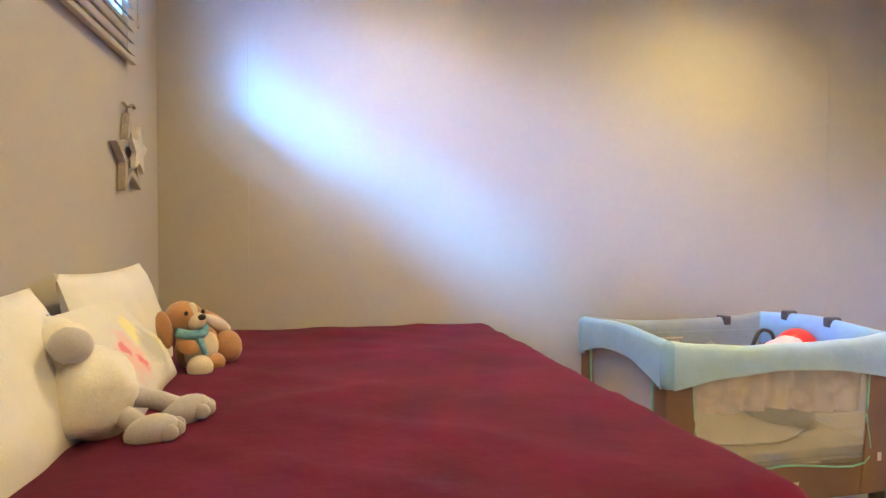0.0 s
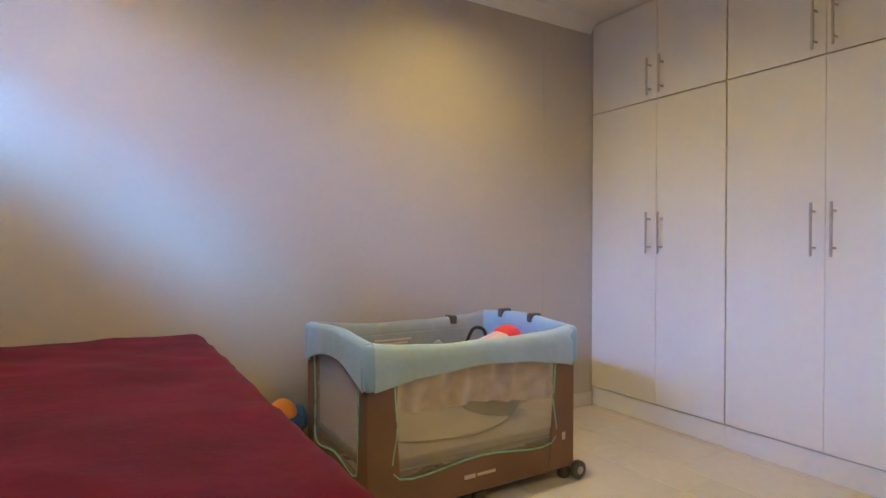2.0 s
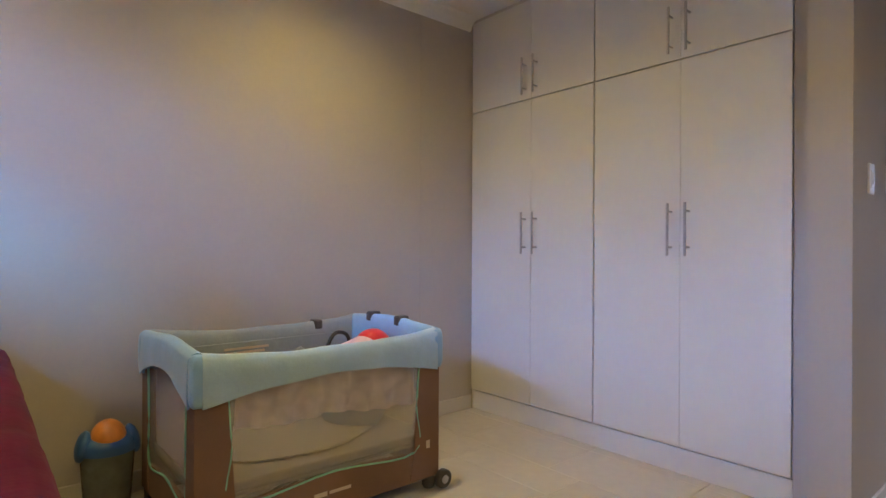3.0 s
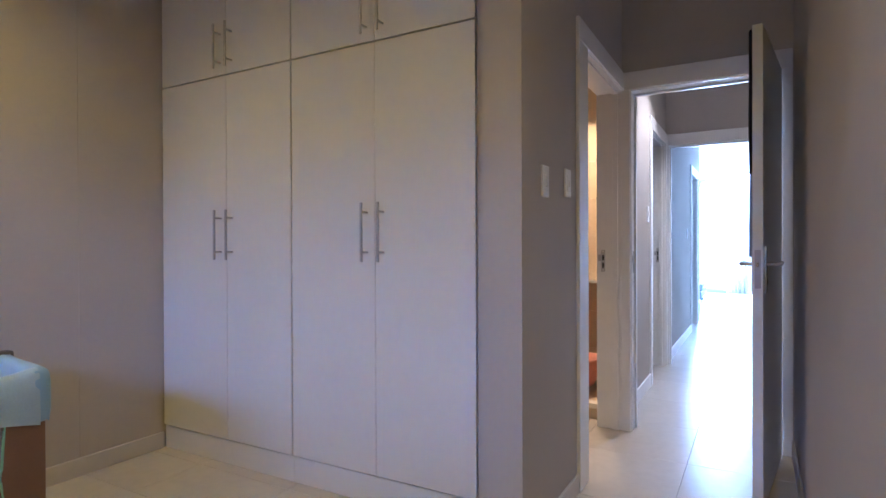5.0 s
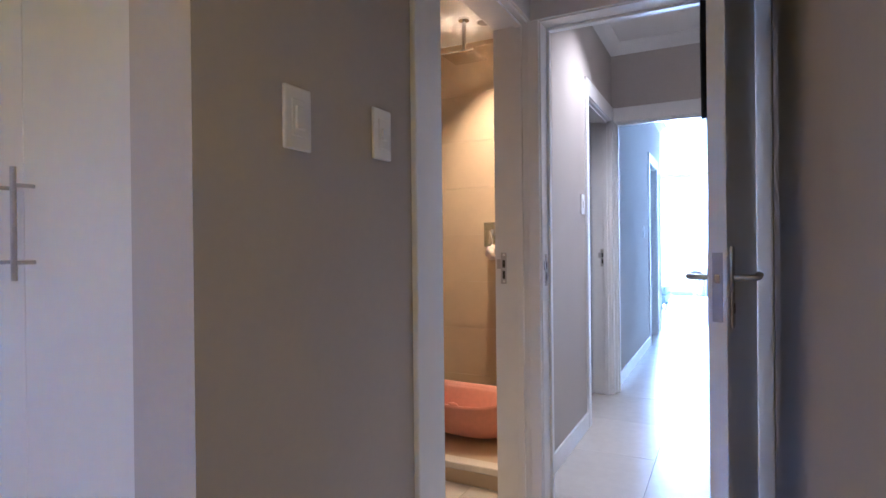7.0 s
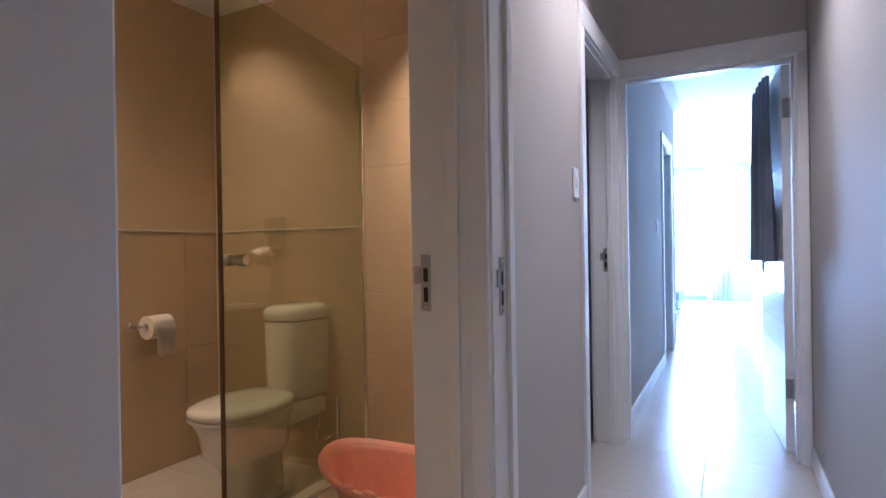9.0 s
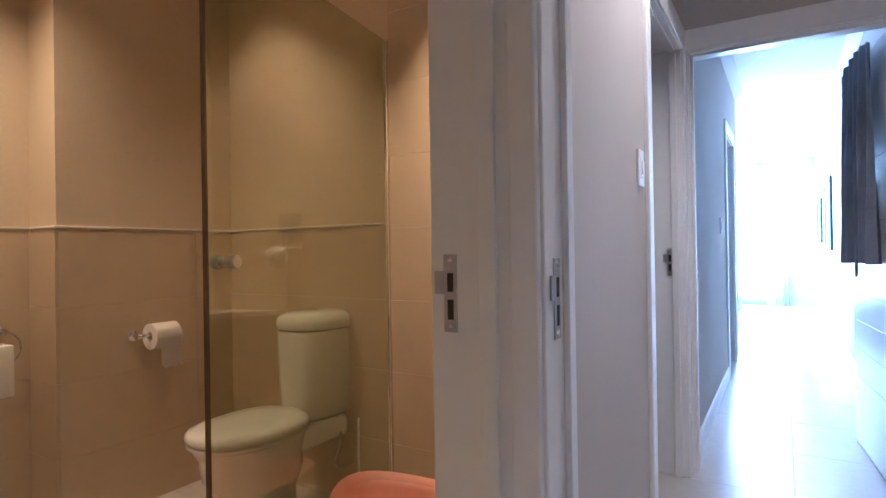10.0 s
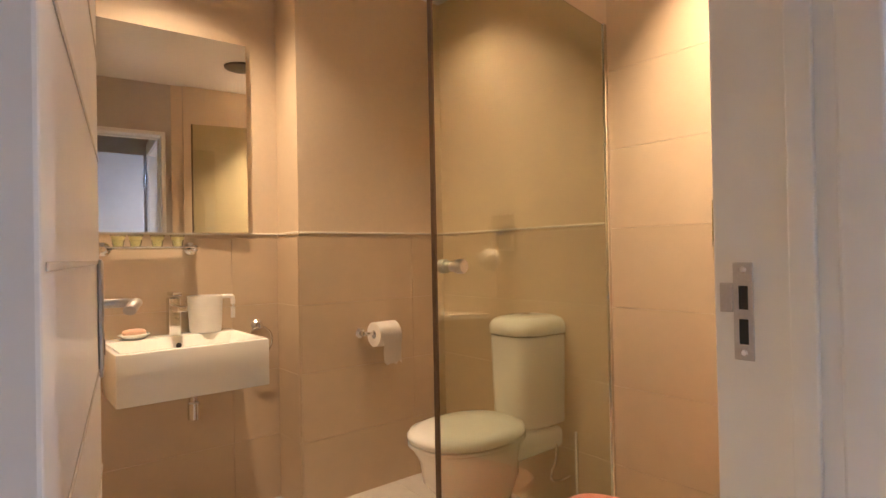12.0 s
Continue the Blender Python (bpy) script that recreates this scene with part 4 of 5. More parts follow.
under(cot, "front_foot", boxes(((cx0 + cx1) / 2 - 0.03, cy0 + 0.0, 0.0, (cx0 + cx1) / 2 + 0.03, cy0 + 0.03, 0.05), bevel=0.008), GREY_PLASTIC)
under(cot, "maker_label", boxes((3.235, cy0 - 0.0105, 0.118, 3.29, cy0 - 0.0085, 0.135), (3.30, cy0 - 0.0105, 0.121, 3.395, cy0 - 0.0085, 0.133)), PALE_INK, "pale woven maker's mark")
under(cot, "corner_mark", boxes((3.775, cy0 - 0.0135, 0.19, 3.795, cy0 - 0.0125, 0.225)), PALE_INK)
for x, y, rz in ((3.605, cy1, 0), (cx1, 2.58, 90), (cx1, 2.335, 90)):
    bm = boxes((-0.021, -0.034, -0.044, 0.021, 0.034, 0.004), bevel=0.009, seg=2)
    bm.transform(pose(x, y, rail_height(0.3) + 0.008 + (0.042 if rz else 0.0), 0, 0, rz))
    under(cot, "rail_clip", bm, GREY_PLASTIC, "dark plastic rail clip")
# lining with a pale instruction panel on the far side
under(cot, "lining", boxes((cx0 + 0.06, cy1 - 0.045, 0.26, cx1 - 0.06, cy1 - 0.038, 0.635), bevel=0.002), COT_GREY)
for i in range(4):
    z = 0.60 - 0.019 * i
    under(cot, "printed_line", boxes((3.12 + 0.006 * i, cy1 - 0.0475, z, 3.33 - 0.02 * (i % 2), cy1 - 0.0455, z + 0.010)), PALE_INK)
for i in range(8):
    h = 0.10 + 0.05 * noise.noise(Vector((i * 1.7, 0, 3)))
    under(cot, "lining_fold", blob((cx0 + 0.17 + i * 0.1, cy1 - 0.052, 0.44 + 0.02 * (i % 3)), (0.05, 0.014, h), (0, 14 * (i % 2) - 7, 0), n=12), COT_GREY, smooth=80)

RED = material("red_plastic", (0.72, 0.04, 0.035), 0.3, grain=(0.02, 0.05), stains=(0.1, 0.05))
PINK = material("pink_packet", (0.82, 0.60, 0.66), 0.4, grain=(0.02, 0.08), stains=(0.05, 0.12))
basket = tagged(part("toy_basket", lathe([(0.0, 0.25), (0.12, 0.25), (0.15, 0.30), (0.16, 0.42), (0.165, 0.44), (0.155, 0.43), (0.14, 0.32), (0.0, 0.30)], 20, (3.62, 2.42, 0)), COT_GREY, None, smooth=50), "grey fabric basket standing in the cot", "basket")
hoop = tagged(part("handle_loop", tube(arc([(3.44, 2.40, 0.42), (3.45, 2.40, 0.56), (3.49, 2.40, 0.665), (3.54, 2.41, 0.685), (3.585, 2.41, 0.655), (3.60, 2.42, 0.55), (3.60, 2.42, 0.44)], 6), 0.009, 10), BLACK, None, smooth=50), "black looped handle of a toy carrier in the cot", "handle")
bm = blob((3.60, 2.36, 0.60), (0.085, 0.065, 0.05), (0, -12, 12), power=3.5, lumps=0.012, scale=14, n=20)
packet = tagged(part("nappy_packet", bm, PINK, None, smooth=60), "crumpled pink and white plastic packet in the cot", "packet")
bm = blob((3.725, 2.42, 0.585), (0.10, 0.085, 0.10), n=26)
ball = tagged(part("toy_ball", bm, RED, None, smooth=80), "glossy red toy ball in the cot", "toy ball")
bm = blob((3.64, 2.42, 0.49), (0.13, 0.11, 0.06), lumps=0.02, scale=9, n=20)
cloth = tagged(part("folded_blanket", bm, LINEN, None, smooth=70), "crumpled white blanket piled in the cot", "blanket")
bm = blob((3.3, 2.42, 0.262), (0.40, 0.26, 0.022), lumps=0.012, scale=7, n=26)
tagged(part("cot_quilt", bm, COT_PAD, None, smooth=70), "taupe quilt spread flat over the cot mattress", "quilt")

# ---------------------------------------------------------------- toy bin between bed and cot
ORANGE = material("orange_plastic", (0.72, 0.28, 0.03), 0.35, grain=(0.02, 0.05), stains=(0.06, 0.08))
BLUEP = material("blue_plastic", (0.05, 0.13, 0.38), 0.4, grain=(0.02, 0.05), stains=(0.06, 0.08))
SMOKE = material("smoky_clear_plastic", (0.25, 0.28, 0.28), 0.25, grain=(0.02, 0.05), stains=(0.05, 0.15), alpha=0.7)
bin_ = thing("toy_bucket", (2.665, 2.74, 0), "clear toy bucket with blue and orange lid on the floor", "toy bucket")
bx, by = 2.665, 2.74
under(bin_, "tub", lathe([(0.075, 0.002), (0.082, 0.01), (0.098, 0.25), (0.096, 0.25), (0.080, 0.014), (0.0, 0.012)], 28, (bx, by, 0)), SMOKE, smooth=50)
under(bin_, "lid", lathe([(0.098, 0.25), (0.104, 0.252), (0.104, 0.28), (0.094, 0.30), (0.07, 0.315), (0.0, 0.32)], 28, (bx, by, 0)), BLUEP, "blue plastic lid", smooth=50)
under(bin_, "dome", blob((bx, by - 0.012, 0.300), (0.066, 0.078, 0.078), n=24), ORANGE, "orange dome", smooth=80)
for s in (-1, 1):
    under(bin_, "lug", blob((bx + s * 0.088, by - 0.01, 0.285), (0.026, 0.05, 0.062), (0, -s * 14, 0), n=16), BLUEP, smooth=80)
for i, (dx, dy, z, mat) in enumerate(((-0.03, -0.02, 0.06, RED), (0.03, -0.03, 0.07, ORANGE), (0.0, 0.03, 0.08, PINK), (0.02, 0.01, 0.15, BLUEP), (-0.03, -0.01, 0.16, LINEN))):
    under(bin_, "toy_piece", blob((bx + dx, by + dy, z), (0.034, 0.03, 0.028), (20 * i, 30 * i, 0), power=3, n=12), mat, smooth=70)

# ---------------------------------------------------------------- ceiling lamps
LAMP_GLOW = material("lit_lamp_glass", (1, 0.9, 0.7), 0.4, glow=((1.0, 0.75, 0.40), 12.0))


def downlight(x, y, z, energy, label, spot=(radians(125), 0.7), colour=WARM, soft=0.035):
    d = thing("downlight", (x, y, z), label, "ceiling lamp", "recessed downlights")
    under(d, "ring", lathe([(0.034, 0.0), (0.045, -0.006), (0.042, -0.008), (0.032, -0.004)], 24, (x, y, z - 0.001)), STEEL, "steel trim ring", smooth=50)
    under(d, "lens", lathe([(0.0, -0.002), (0.031, -0.002), (0.031, -0.001), (0.0, -0.001)], 20, (x, y, z)), LAMP_GLOW, "lit lamp glass")
    lamp("downlight_lamp", "SPOT", look((x, y, z - 0.012), (x, y + 0.0001, 0)), energy, colour, spot=spot, soft=soft)
    return d


for x, y in ((1.9, 2.1), (3.55, 2.15), (1.9, 0.0), (3.55, 0.0)):
    downlight(x, y, ZC, 12.5, "recessed warm downlight in the bedroom ceiling", (radians(165), 1.0), (1.0, 0.655, 0.155))

# ---------------------------------------------------------------- bathroom things
downlight(6.10, 2.58, BZ, 24, "recessed warm downlight above the basin", (radians(130), 1.0))
downlight(7.05, 2.15, BZ, 5.0, "recessed warm downlight above the toilet", (radians(84), 1.0))
downlight(7.12, 1.24, BZ, 48, "recessed warm downlight in the shower", (radians(92), 1.0))
VENT = material("dark_vent_plastic", (0.10, 0.085, 0.07), 0.5, grain=(0.02, 0.1), stains=(0.05, 0.1))
vent = thing("ceiling_vent", (6.76, 1.55, BZ), "dark round extractor vent in the bathroom ceiling", "ceiling vent")
under(vent, "rim", lathe([(0.075, 0.0), (0.115, -0.002), (0.11, -0.012), (0.08, -0.016)], 28, (6.76, 1.55, BZ)), VENT, smooth=40)
under(vent, "cone", lathe([(0.0, -0.018), (0.05, -0.016), (0.055, -0.008), (0.0, -0.004)], 24, (6.76, 1.55, BZ)), VENT, smooth=40)

# basin
bas = thing("basin", (6.17, 2.8, 0.63), "white rectangular wall-hung ceramic basin", "basin")
a0, a1, c0, c1, zt, zb = 5.85, 6.356, 2.55, BN - 0.012, 0.80, 0.625
bm = bmesh.new()
outer = [(a0, c0), (a1, c0), (a1, c1), (a0, c1)]
inner = [(a0 + 0.022, c0 + 0.022), (a1 - 0.022, c0 + 0.022), (a1 - 0.022, c1 - 0.12), (a0 + 0.022, c1 - 0.12)]
floor_ = [(a0 + 0.07, c0 + 0.08), (a1 - 0.07, c0 + 0.08), (a1 - 0.07, c1 - 0.15), (a0 + 0.07, c1 - 0.15)]
add_rings(bm, [[(x, y, zb) for x, y in outer], [(x, y, zt) for x, y in outer], [(x, y, zt) for x, y in inner], [(x, y, zt - 0.09) for x, y in floor_]])
bmesh.ops.bevel(bm, geom=[e for e in bm.edges], offset=0.006, segments=2, affect="EDGES", profile=0.5)
under(bas, "bowl", bm, CERAMIC, smooth=40)
# no opening here: a black disc gives the shade of the overflow
under(bas, "overflow_shade", lathe([(0.0, 0), (0.008, 0), (0.011, -0.004), (0.0, -0.005)], 14, (6.115, c1 - 0.134, zt - 0.035), "y"), HOLE_SHADE, smooth=40)
under(bas, "waste", lathe([(0.0, 0.0), (0.022, 0.0), (0.024, 0.004), (0.0, 0.005)], 18, (6.11, 2.74, zt - 0.092)), CHROME, smooth=40)
under(bas, "trap", lathe([(0.016, 0.50), (0.022, 0.50), (0.022, 0.56), (0.016, 0.565), (0.016, 0.626)], 16, (6.135, 2.74, 0)), CHROME, "chrome bottle trap", smooth=40)
tap = thing("basin_tap", (6.12, 2.93, zt), "square chrome basin mixer tap", "tap")
under(tap, "body", boxes((6.09, 2.90, zt, 6.135, 2.945, zt + 0.15), bevel=0.004, seg=2), CHROME)
under(tap, "spout", boxes((6.094, 2.79, zt + 0.10, 6.131, 2.91, zt + 0.122), bevel=0.004, seg=2), CHROME)
under(tap, "lever", boxes((6.096, 2.86, zt + 0.158, 6.129, 2.955, zt + 0.172), bevel=0.004, seg=2), CHROME, "chrome tap lever")
JUG = material("white_plastic", (0.78, 0.75, 0.70), 0.35, grain=(0.03, 0.02), stains=(0.08, 0.03))
jug = thing("plastic_jug", (6.26, 2.925, zt), "white plastic jug on the basin ledge", "jug")
jx, jy = 6.235, 2.925
under(jug, "body", lathe([(0.0, 0.002), (0.058, 0.002), (0.062, 0.01), (0.068, 0.145), (0.071, 0.15), (0.066, 0.15), (0.060, 0.012), (0.0, 0.01)], 28, (jx, jy, zt)), JUG, smooth=50)
under(jug, "handle", tube(arc([(jx + 0.064, jy, zt + 0.142), (jx + 0.10, jy - 0.002, zt + 0.142), (jx + 0.112, jy - 0.002, zt + 0.13), (jx + 0.112, jy - 0.002, zt + 0.05)], 6), 0.009, 10), JUG, smooth=50)
soap_dish = thing("soap_dish", (5.975, 2.915, zt), "white ceramic soap dish on the basin ledge", "soap dish")
under(soap_dish, "dish", lathe([(0.0, 0.002), (0.035, 0.002), (0.052, 0.018), (0.049, 0.020), (0.032, 0.008), (0.0, 0.008)], 26, (5.97, 2.915, zt), "z", (1.1, 0.85)), CERAMIC, smooth=50)
SOAP = material("peach_soap", (0.72, 0.45, 0.30), 0.45, grain=(0.02, 0.05), stains=(0.04, 0.06))
tagged(part("soap_bar", blob((5.97, 2.915, zt + 0.024), (0.042, 0.027, 0.015), power=2.6, n=20), SOAP, None, smooth=80), "peach bar of soap on the soap dish", "soap")

# mirror, glass shelf with candles, holders
mir = thing("wall_mirror", (6.19, BN, 1.6), "frameless rectangular mirror above the basin", "mirror")
# it hangs a little out of true: the east edge stands off the wall
bm = boxes((-0.59, -0.008, 1.212, 0.0, -0.002, 2.045))
bm.transform(pose(6.435, BN - 0.034, 0, 0, 0, -3.0))
under(mir, "glass_sheet", bm, MIRROR)
under(mir, "backing", boxes((6.395, BN - 0.031, 1.25, 6.42, BN - 0.001, 2.0)), SKIRT)
shelf = thing("glass_shelf", (6.08, BN - 0.06, 1.145), "narrow glass shelf on chrome wall brackets", "shelf")
under(shelf, "shelf_glass", boxes((5.885, 2.905, 1.142, 6.19, 2.985, 1.150), bevel=0.001), GLASS)
for x in (5.88, 6.197):
    under(shelf, "bracket", lathe([(0.0, 0), (0.026, 0), (0.030, -0.006), (0.026, -0.014), (0.014, -0.018), (0.014, -0.085), (0.0, -0.09)], 22, (x, BN - 0.012, 1.145), "y"), CHROME, "round chrome bracket", smooth=40)
under(shelf, "rail", tube([(5.885, 2.908, 1.150), (6.195, 2.908, 1.150)], 0.004, 8), CHROME, smooth=40)
WAX = material("yellow_wax", (0.88, 0.78, 0.34), 0.4, grain=(0.01, 0.05), stains=(0.03, 0.08))
for i, x in enumerate((5.925, 5.985, 6.062, 6.137)):
    c = thing("candle_glass", (x, 2.945, 1.151), "small yellow candle in a clear glass on the shelf", "candle", "candles on the shelf")
    g = under(c, "glass_cup", lathe([(0.0, 0.0), (0.017, 0.0), (0.026, 0.05), (0.0245, 0.05), (0.0155, 0.004), (0.0, 0.004)], 20, (x, 2.945, 1.1515)), GLASS, smooth=50)
    g.visible_shadow = False
    under(c, "wax", lathe([(0.0, 0.005), (0.0152, 0.005), (0.0232, 0.042), (0.0, 0.043)], 20, (x, 2.945, 1.1515)), WAX, "yellow wax", smooth=50)

# towel ring
ring = thing("towel_ring", (6.475, BN, 0.82), "chrome towel ring on the tiled wall", "towel ring")
under(ring, "base", lathe([(0.0, 0), (0.024, 0), (0.026, -0.006), (0.012, -0.02), (0.012, -0.05), (0.0, -0.055)], 20, (6.475, BN - 0.012, 0.80), "y"), CHROME, smooth=40)
pts = [(6.475 + 0.055 * math.sin(t * math.pi / 12), BN - 0.055, 0.735 + 0.062 * math.cos(t * math.pi / 12)) for t in range(25)]
under(ring, "ring", tube(pts, 0.004, 8), CHROME, smooth=60)

# paper holder with roll
pap = thing("paper_holder", (6.9, BCY, 0.74), "chrome toilet paper holder with a hanging roll", "paper holder")
under(pap, "base", lathe([(0.0, 0), (0.022, 0), (0.024, -0.006), (0.011, -0.016), (0.011, -0.05), (0.0, -0.055)], 20, (6.88, BCY - 0.011, 0.742), "y"), CHROME, smooth=40)
under(pap, "bar", tube(arc([(6.88, BCY - 0.06, 0.742), (6.89, BCY - 0.066, 0.742), (6.925, BCY - 0.068, 0.742), (7.035, BCY - 0.068, 0.742)], 5), 0.008, 10), CHROME, smooth=50)
PAPER = material("white_tissue", (0.80, 0.74, 0.66), 0.95, grain=(0.006, 0.03), stains=(0.05, 0.03), bump=(0.01, 0.001))
roll = thing("toilet_paper", (6.985, BCY - 0.068, 0.735), "white toilet paper roll with loose end", "toilet paper")
rx, ry, rz = 6.980, BCY - 0.068, 0.735
bm = bm_rings([[(x, ry + r * math.sin(a * math.pi / 14), rz + r * math.cos(a * math.pi / 14)) for a in range(28)] for x, r in ((rx - 0.058, 0.02), (rx - 0.058, 0.057), (rx + 0.058, 0.057), (rx + 0.058, 0.02), (rx - 0.058, 0.02))], cap=False)
under(roll, "paper_roll", bm, PAPER, smooth=40)
bm = bmesh.new()
grid = []
for j in range(9):
    z = rz + 0.03 - 0.019 * j
    grid.append([bm.verts.new((rx - 0.04 + 0.097 * i / 6, ry - 0.052 - 0.007 * (j > 0) - 0.004 * math.sin(j * 0.8), z - (0.018 * abs(math.sin(i * 1.9)) if j == 8 else 0))) for i in range(7)])
for a, b in zip(grid, grid[1:]):
    for i in range(6):
        bm.faces.new((a[i], a[i + 1], b[i + 1], b[i]))
bmesh.ops.solidify(bm, geom=bm.faces[:], thickness=0.0012)
under(roll, "loose_sheet", bm, PAPER, "torn loose sheet", smooth=60)

# toilet, its back to the east wall
ty = 2.125
wc = thing("toilet", (7.12, ty, 0), "white close-coupled ceramic toilet with lid closed", "toilet")


def oval(cx, cy, z, a, b, front=1.0, n=32, sq=2.3):
    pts = []
    for i in range(n):
        t = 2 * math.pi * i / n
        u, v = math.cos(t), math.sin(t)
        r = (abs(u) ** sq + abs(v) ** sq) ** (-1 / sq)
        k = a * (front if u < 0 else 1.0)
        pts.append((cx + k * r * u, cy + b * r * v, z))
    return pts


under(wc, "bowl", bm_rings([oval(7.025, ty, 0.0, 0.14, 0.105), oval(7.025, ty, 0.05, 0.135, 0.10), oval(7.005, ty, 0.16, 0.145, 0.105), oval(6.985, ty, 0.25, 0.185, 0.15, 1.1), oval(6.975, ty, 0.33, 0.185, 0.165, 1.1), oval(6.965, ty, 0.375, 0.20, 0.178, 1.1), oval(6.965, ty, 0.388, 0.195, 0.174, 1.1)]), CERAMIC, smooth=60)
under(wc, "shelf", boxes((7.06, ty - 0.13, 0.29, BE - 0.013, ty + 0.13, 0.385), bevel=0.03, seg=3), CERAMIC, smooth=50)
under(wc, "seat", bm_rings([oval(6.970, ty, 0.390, 0.217, 0.18, 1.1), oval(6.970, ty, 0.394, 0.224, 0.186, 1.1), oval(6.970, ty, 0.404, 0.224, 0.186, 1.1), oval(6.970, ty, 0.407, 0.220, 0.182, 1.1)]), CERAMIC, smooth=40)
under(wc, "lid", bm_rings([oval(6.970, ty, 0.409, 0.220, 0.182, 1.1), oval(6.970, ty, 0.413, 0.226, 0.188, 1.1), oval(6.970, ty, 0.430, 0.226, 0.188, 1.1), oval(6.970, ty, 0.443, 0.216, 0.178, 1.1), oval(6.970, ty, 0.451, 0.185, 0.148, 1.1), oval(6.970, ty, 0.455, 0.09, 0.08, 1.1)]), CERAMIC, smooth=70)


def tank_ring(z, g, n=22):
    """A D-shaped outline: flat against the wall, bowed to the front, grown by g."""
    pts = []
    for i in range(n + 1):
        t = math.pi * (i / n - 0.5)
        u, v = math.cos(t), math.sin(t)
        r = (abs(u) ** 3.4 + abs(v) ** 3.4) ** (-1 / 3.4)
        pts.append((BE - 0.013 - (0.21 + g) * r * u - 0.018 * (1 - v * v), ty + (0.13 + g) * r * v, z))
    return pts


under(wc, "cistern", bm_rings([tank_ring(0.388, -0.02), tank_ring(0.402, -0.006), tank_ring(0.58, 0.0), tank_ring(0.755, 0.004), tank_ring(0.762, 0.001)]), CERAMIC, smooth=60)
under(wc, "cistern_lid", bm_rings([tank_ring(0.766, 0.002), tank_ring(0.770, 0.009), tank_ring(0.795, 0.010), tank_ring(0.815, 0.004), tank_ring(0.829, -0.012), tank_ring(0.838, -0.04), tank_ring(0.841, -0.09)]), CERAMIC, "white cistern lid with rounded edges", smooth=60)
under(wc, "flush_button", lathe([(0.022, 0.838), (0.022, 0.846), (0.018, 0.848), (0.0, 0.848)], 20, (7.30, ty, 0)), CHROME, "chrome flush button", smooth=40)
under(wc, "supply_hose", tube(arc([(7.33, ty - 0.10, 0.39), (7.32, ty - 0.135, 0.28), (7.29, ty - 0.13, 0.20), (7.33, ty - 0.13, 0.17), (7.388, ty - 0.15, 0.18)], 7), 0.007, 10), CHROME, "braided supply hose", smooth=60)
under(wc, "floor_bolt", boxes((7.08, ty - 0.115, 0.004, 7.12, ty - 0.095, 0.045), bevel=0.006), CERAMIC)

# toilet brush
br = thing("toilet_brush", (7.31, 1.885, 0), "toilet brush with white handle in white holder", "toilet brush")
under(br, "holder", lathe([(0.0, 0.0), (0.05, 0.0), (0.052, 0.012), (0.046, 0.09), (0.048, 0.10), (0.042, 0.10), (0.04, 0.02), (0.0, 0.015)], 24, (7.31, 1.885, 0)), CERAMIC, smooth=50)
under(br, "rod", tube([(7.31, 1.885, 0.03), (7.305, 1.88, 0.40)], 0.0055, 10), CERAMIC, "white plastic rod", smooth=40)
under(br, "brush_head", lathe([(0.0, 0.03), (0.03, 0.035), (0.034, 0.07), (0.02, 0.11), (0.0, 0.115)], 18, (7.31, 1.885, 0)), JUG, smooth=50)

# shower tray, glass and fittings
TRAY = material("white_tile_edge", (0.74, 0.68, 0.58), 0.3, grain=(0.03, 0.03), stains=(0.2, 0.05))
tray = thing("shower_step", (6.95, 1.3, 0), "raised tiled shower step with white edging", "shower tray")
under(tray, "step", boxes((6.47, NY1 + 0.02, 0.0, BE - 0.012, 1.79, 0.085), bevel=0.003), BATH_TILE)
under(tray, "edge_strip", boxes((6.455, NY1 + 0.02, 0.070, 6.53, 1.80, 0.105), bevel=0.006, seg=2), TRAY)
under(tray, "edge_strip", boxes((6.53, 1.73, 0.070, BE - 0.012, 1.80, 0.105), bevel=0.006, seg=2), TRAY)
gl = thing("shower_screen", (BE - 0.01, 1.755, 0.11), "clear frameless glass shower screen with metal knob", "shower screen")
gdir = Vector((6.429 - (BE - 0.012), 1.628 - 1.765, 0)).normalized()
gm = Matrix.Translation((BE - 0.012, 1.765, 0)) @ Matrix.Rotation(math.atan2(gdir.y, gdir.x), 4, "Z")
length = (Vector((6.429, 1.628, 0)) - Vector((BE - 0.012, 1.765, 0))).length


def screen(name, bm, mat, label="", smooth=None, parent=None):
    bm.transform(gm)
    return under(parent or gl, name, bm, mat, label, smooth)


screen("pane", boxes((0.0, -0.004, 0.112, length, 0.004, 1.97)), TINTED)
BRONZE = material("dark_bronze", (0.13, 0.09, 0.06), 0.4, 0.5, grain=(0.02, 0.06), stains=(0.1, 0.08))
screen("seal", boxes((length, -0.007, 0.112, length + 0.010, 0.007, 1.97), bevel=0.002), BRONZE, "dark metal edge seal")
screen("wall_channel", boxes((-0.004, -0.010, 0.108, 0.018, 0.010, 1.975), bevel=0.002), CHROME, "slim metal wall channel")
screen("bottom_seal", boxes((0.018, -0.006, 0.104, length, 0.006, 0.113), bevel=0.001), TRAY)
screen("knob", lathe([(0.0, -0.045), (0.016, -0.045), (0.019, -0.040), (0.019, -0.022), (0.014, -0.018), (0.014, 0.018), (0.019, 0.022), (0.019, 0.040), (0.016, 0.045), (0.0, 0.045)], 22, (length - 0.06, 0, 1.07), "y"), STEEL, "brushed metal knob", smooth=40)
valve = thing("shower_valve", (BE, 1.30, 1.19), "square chrome shower mixer on the tiled wall", "shower valve")
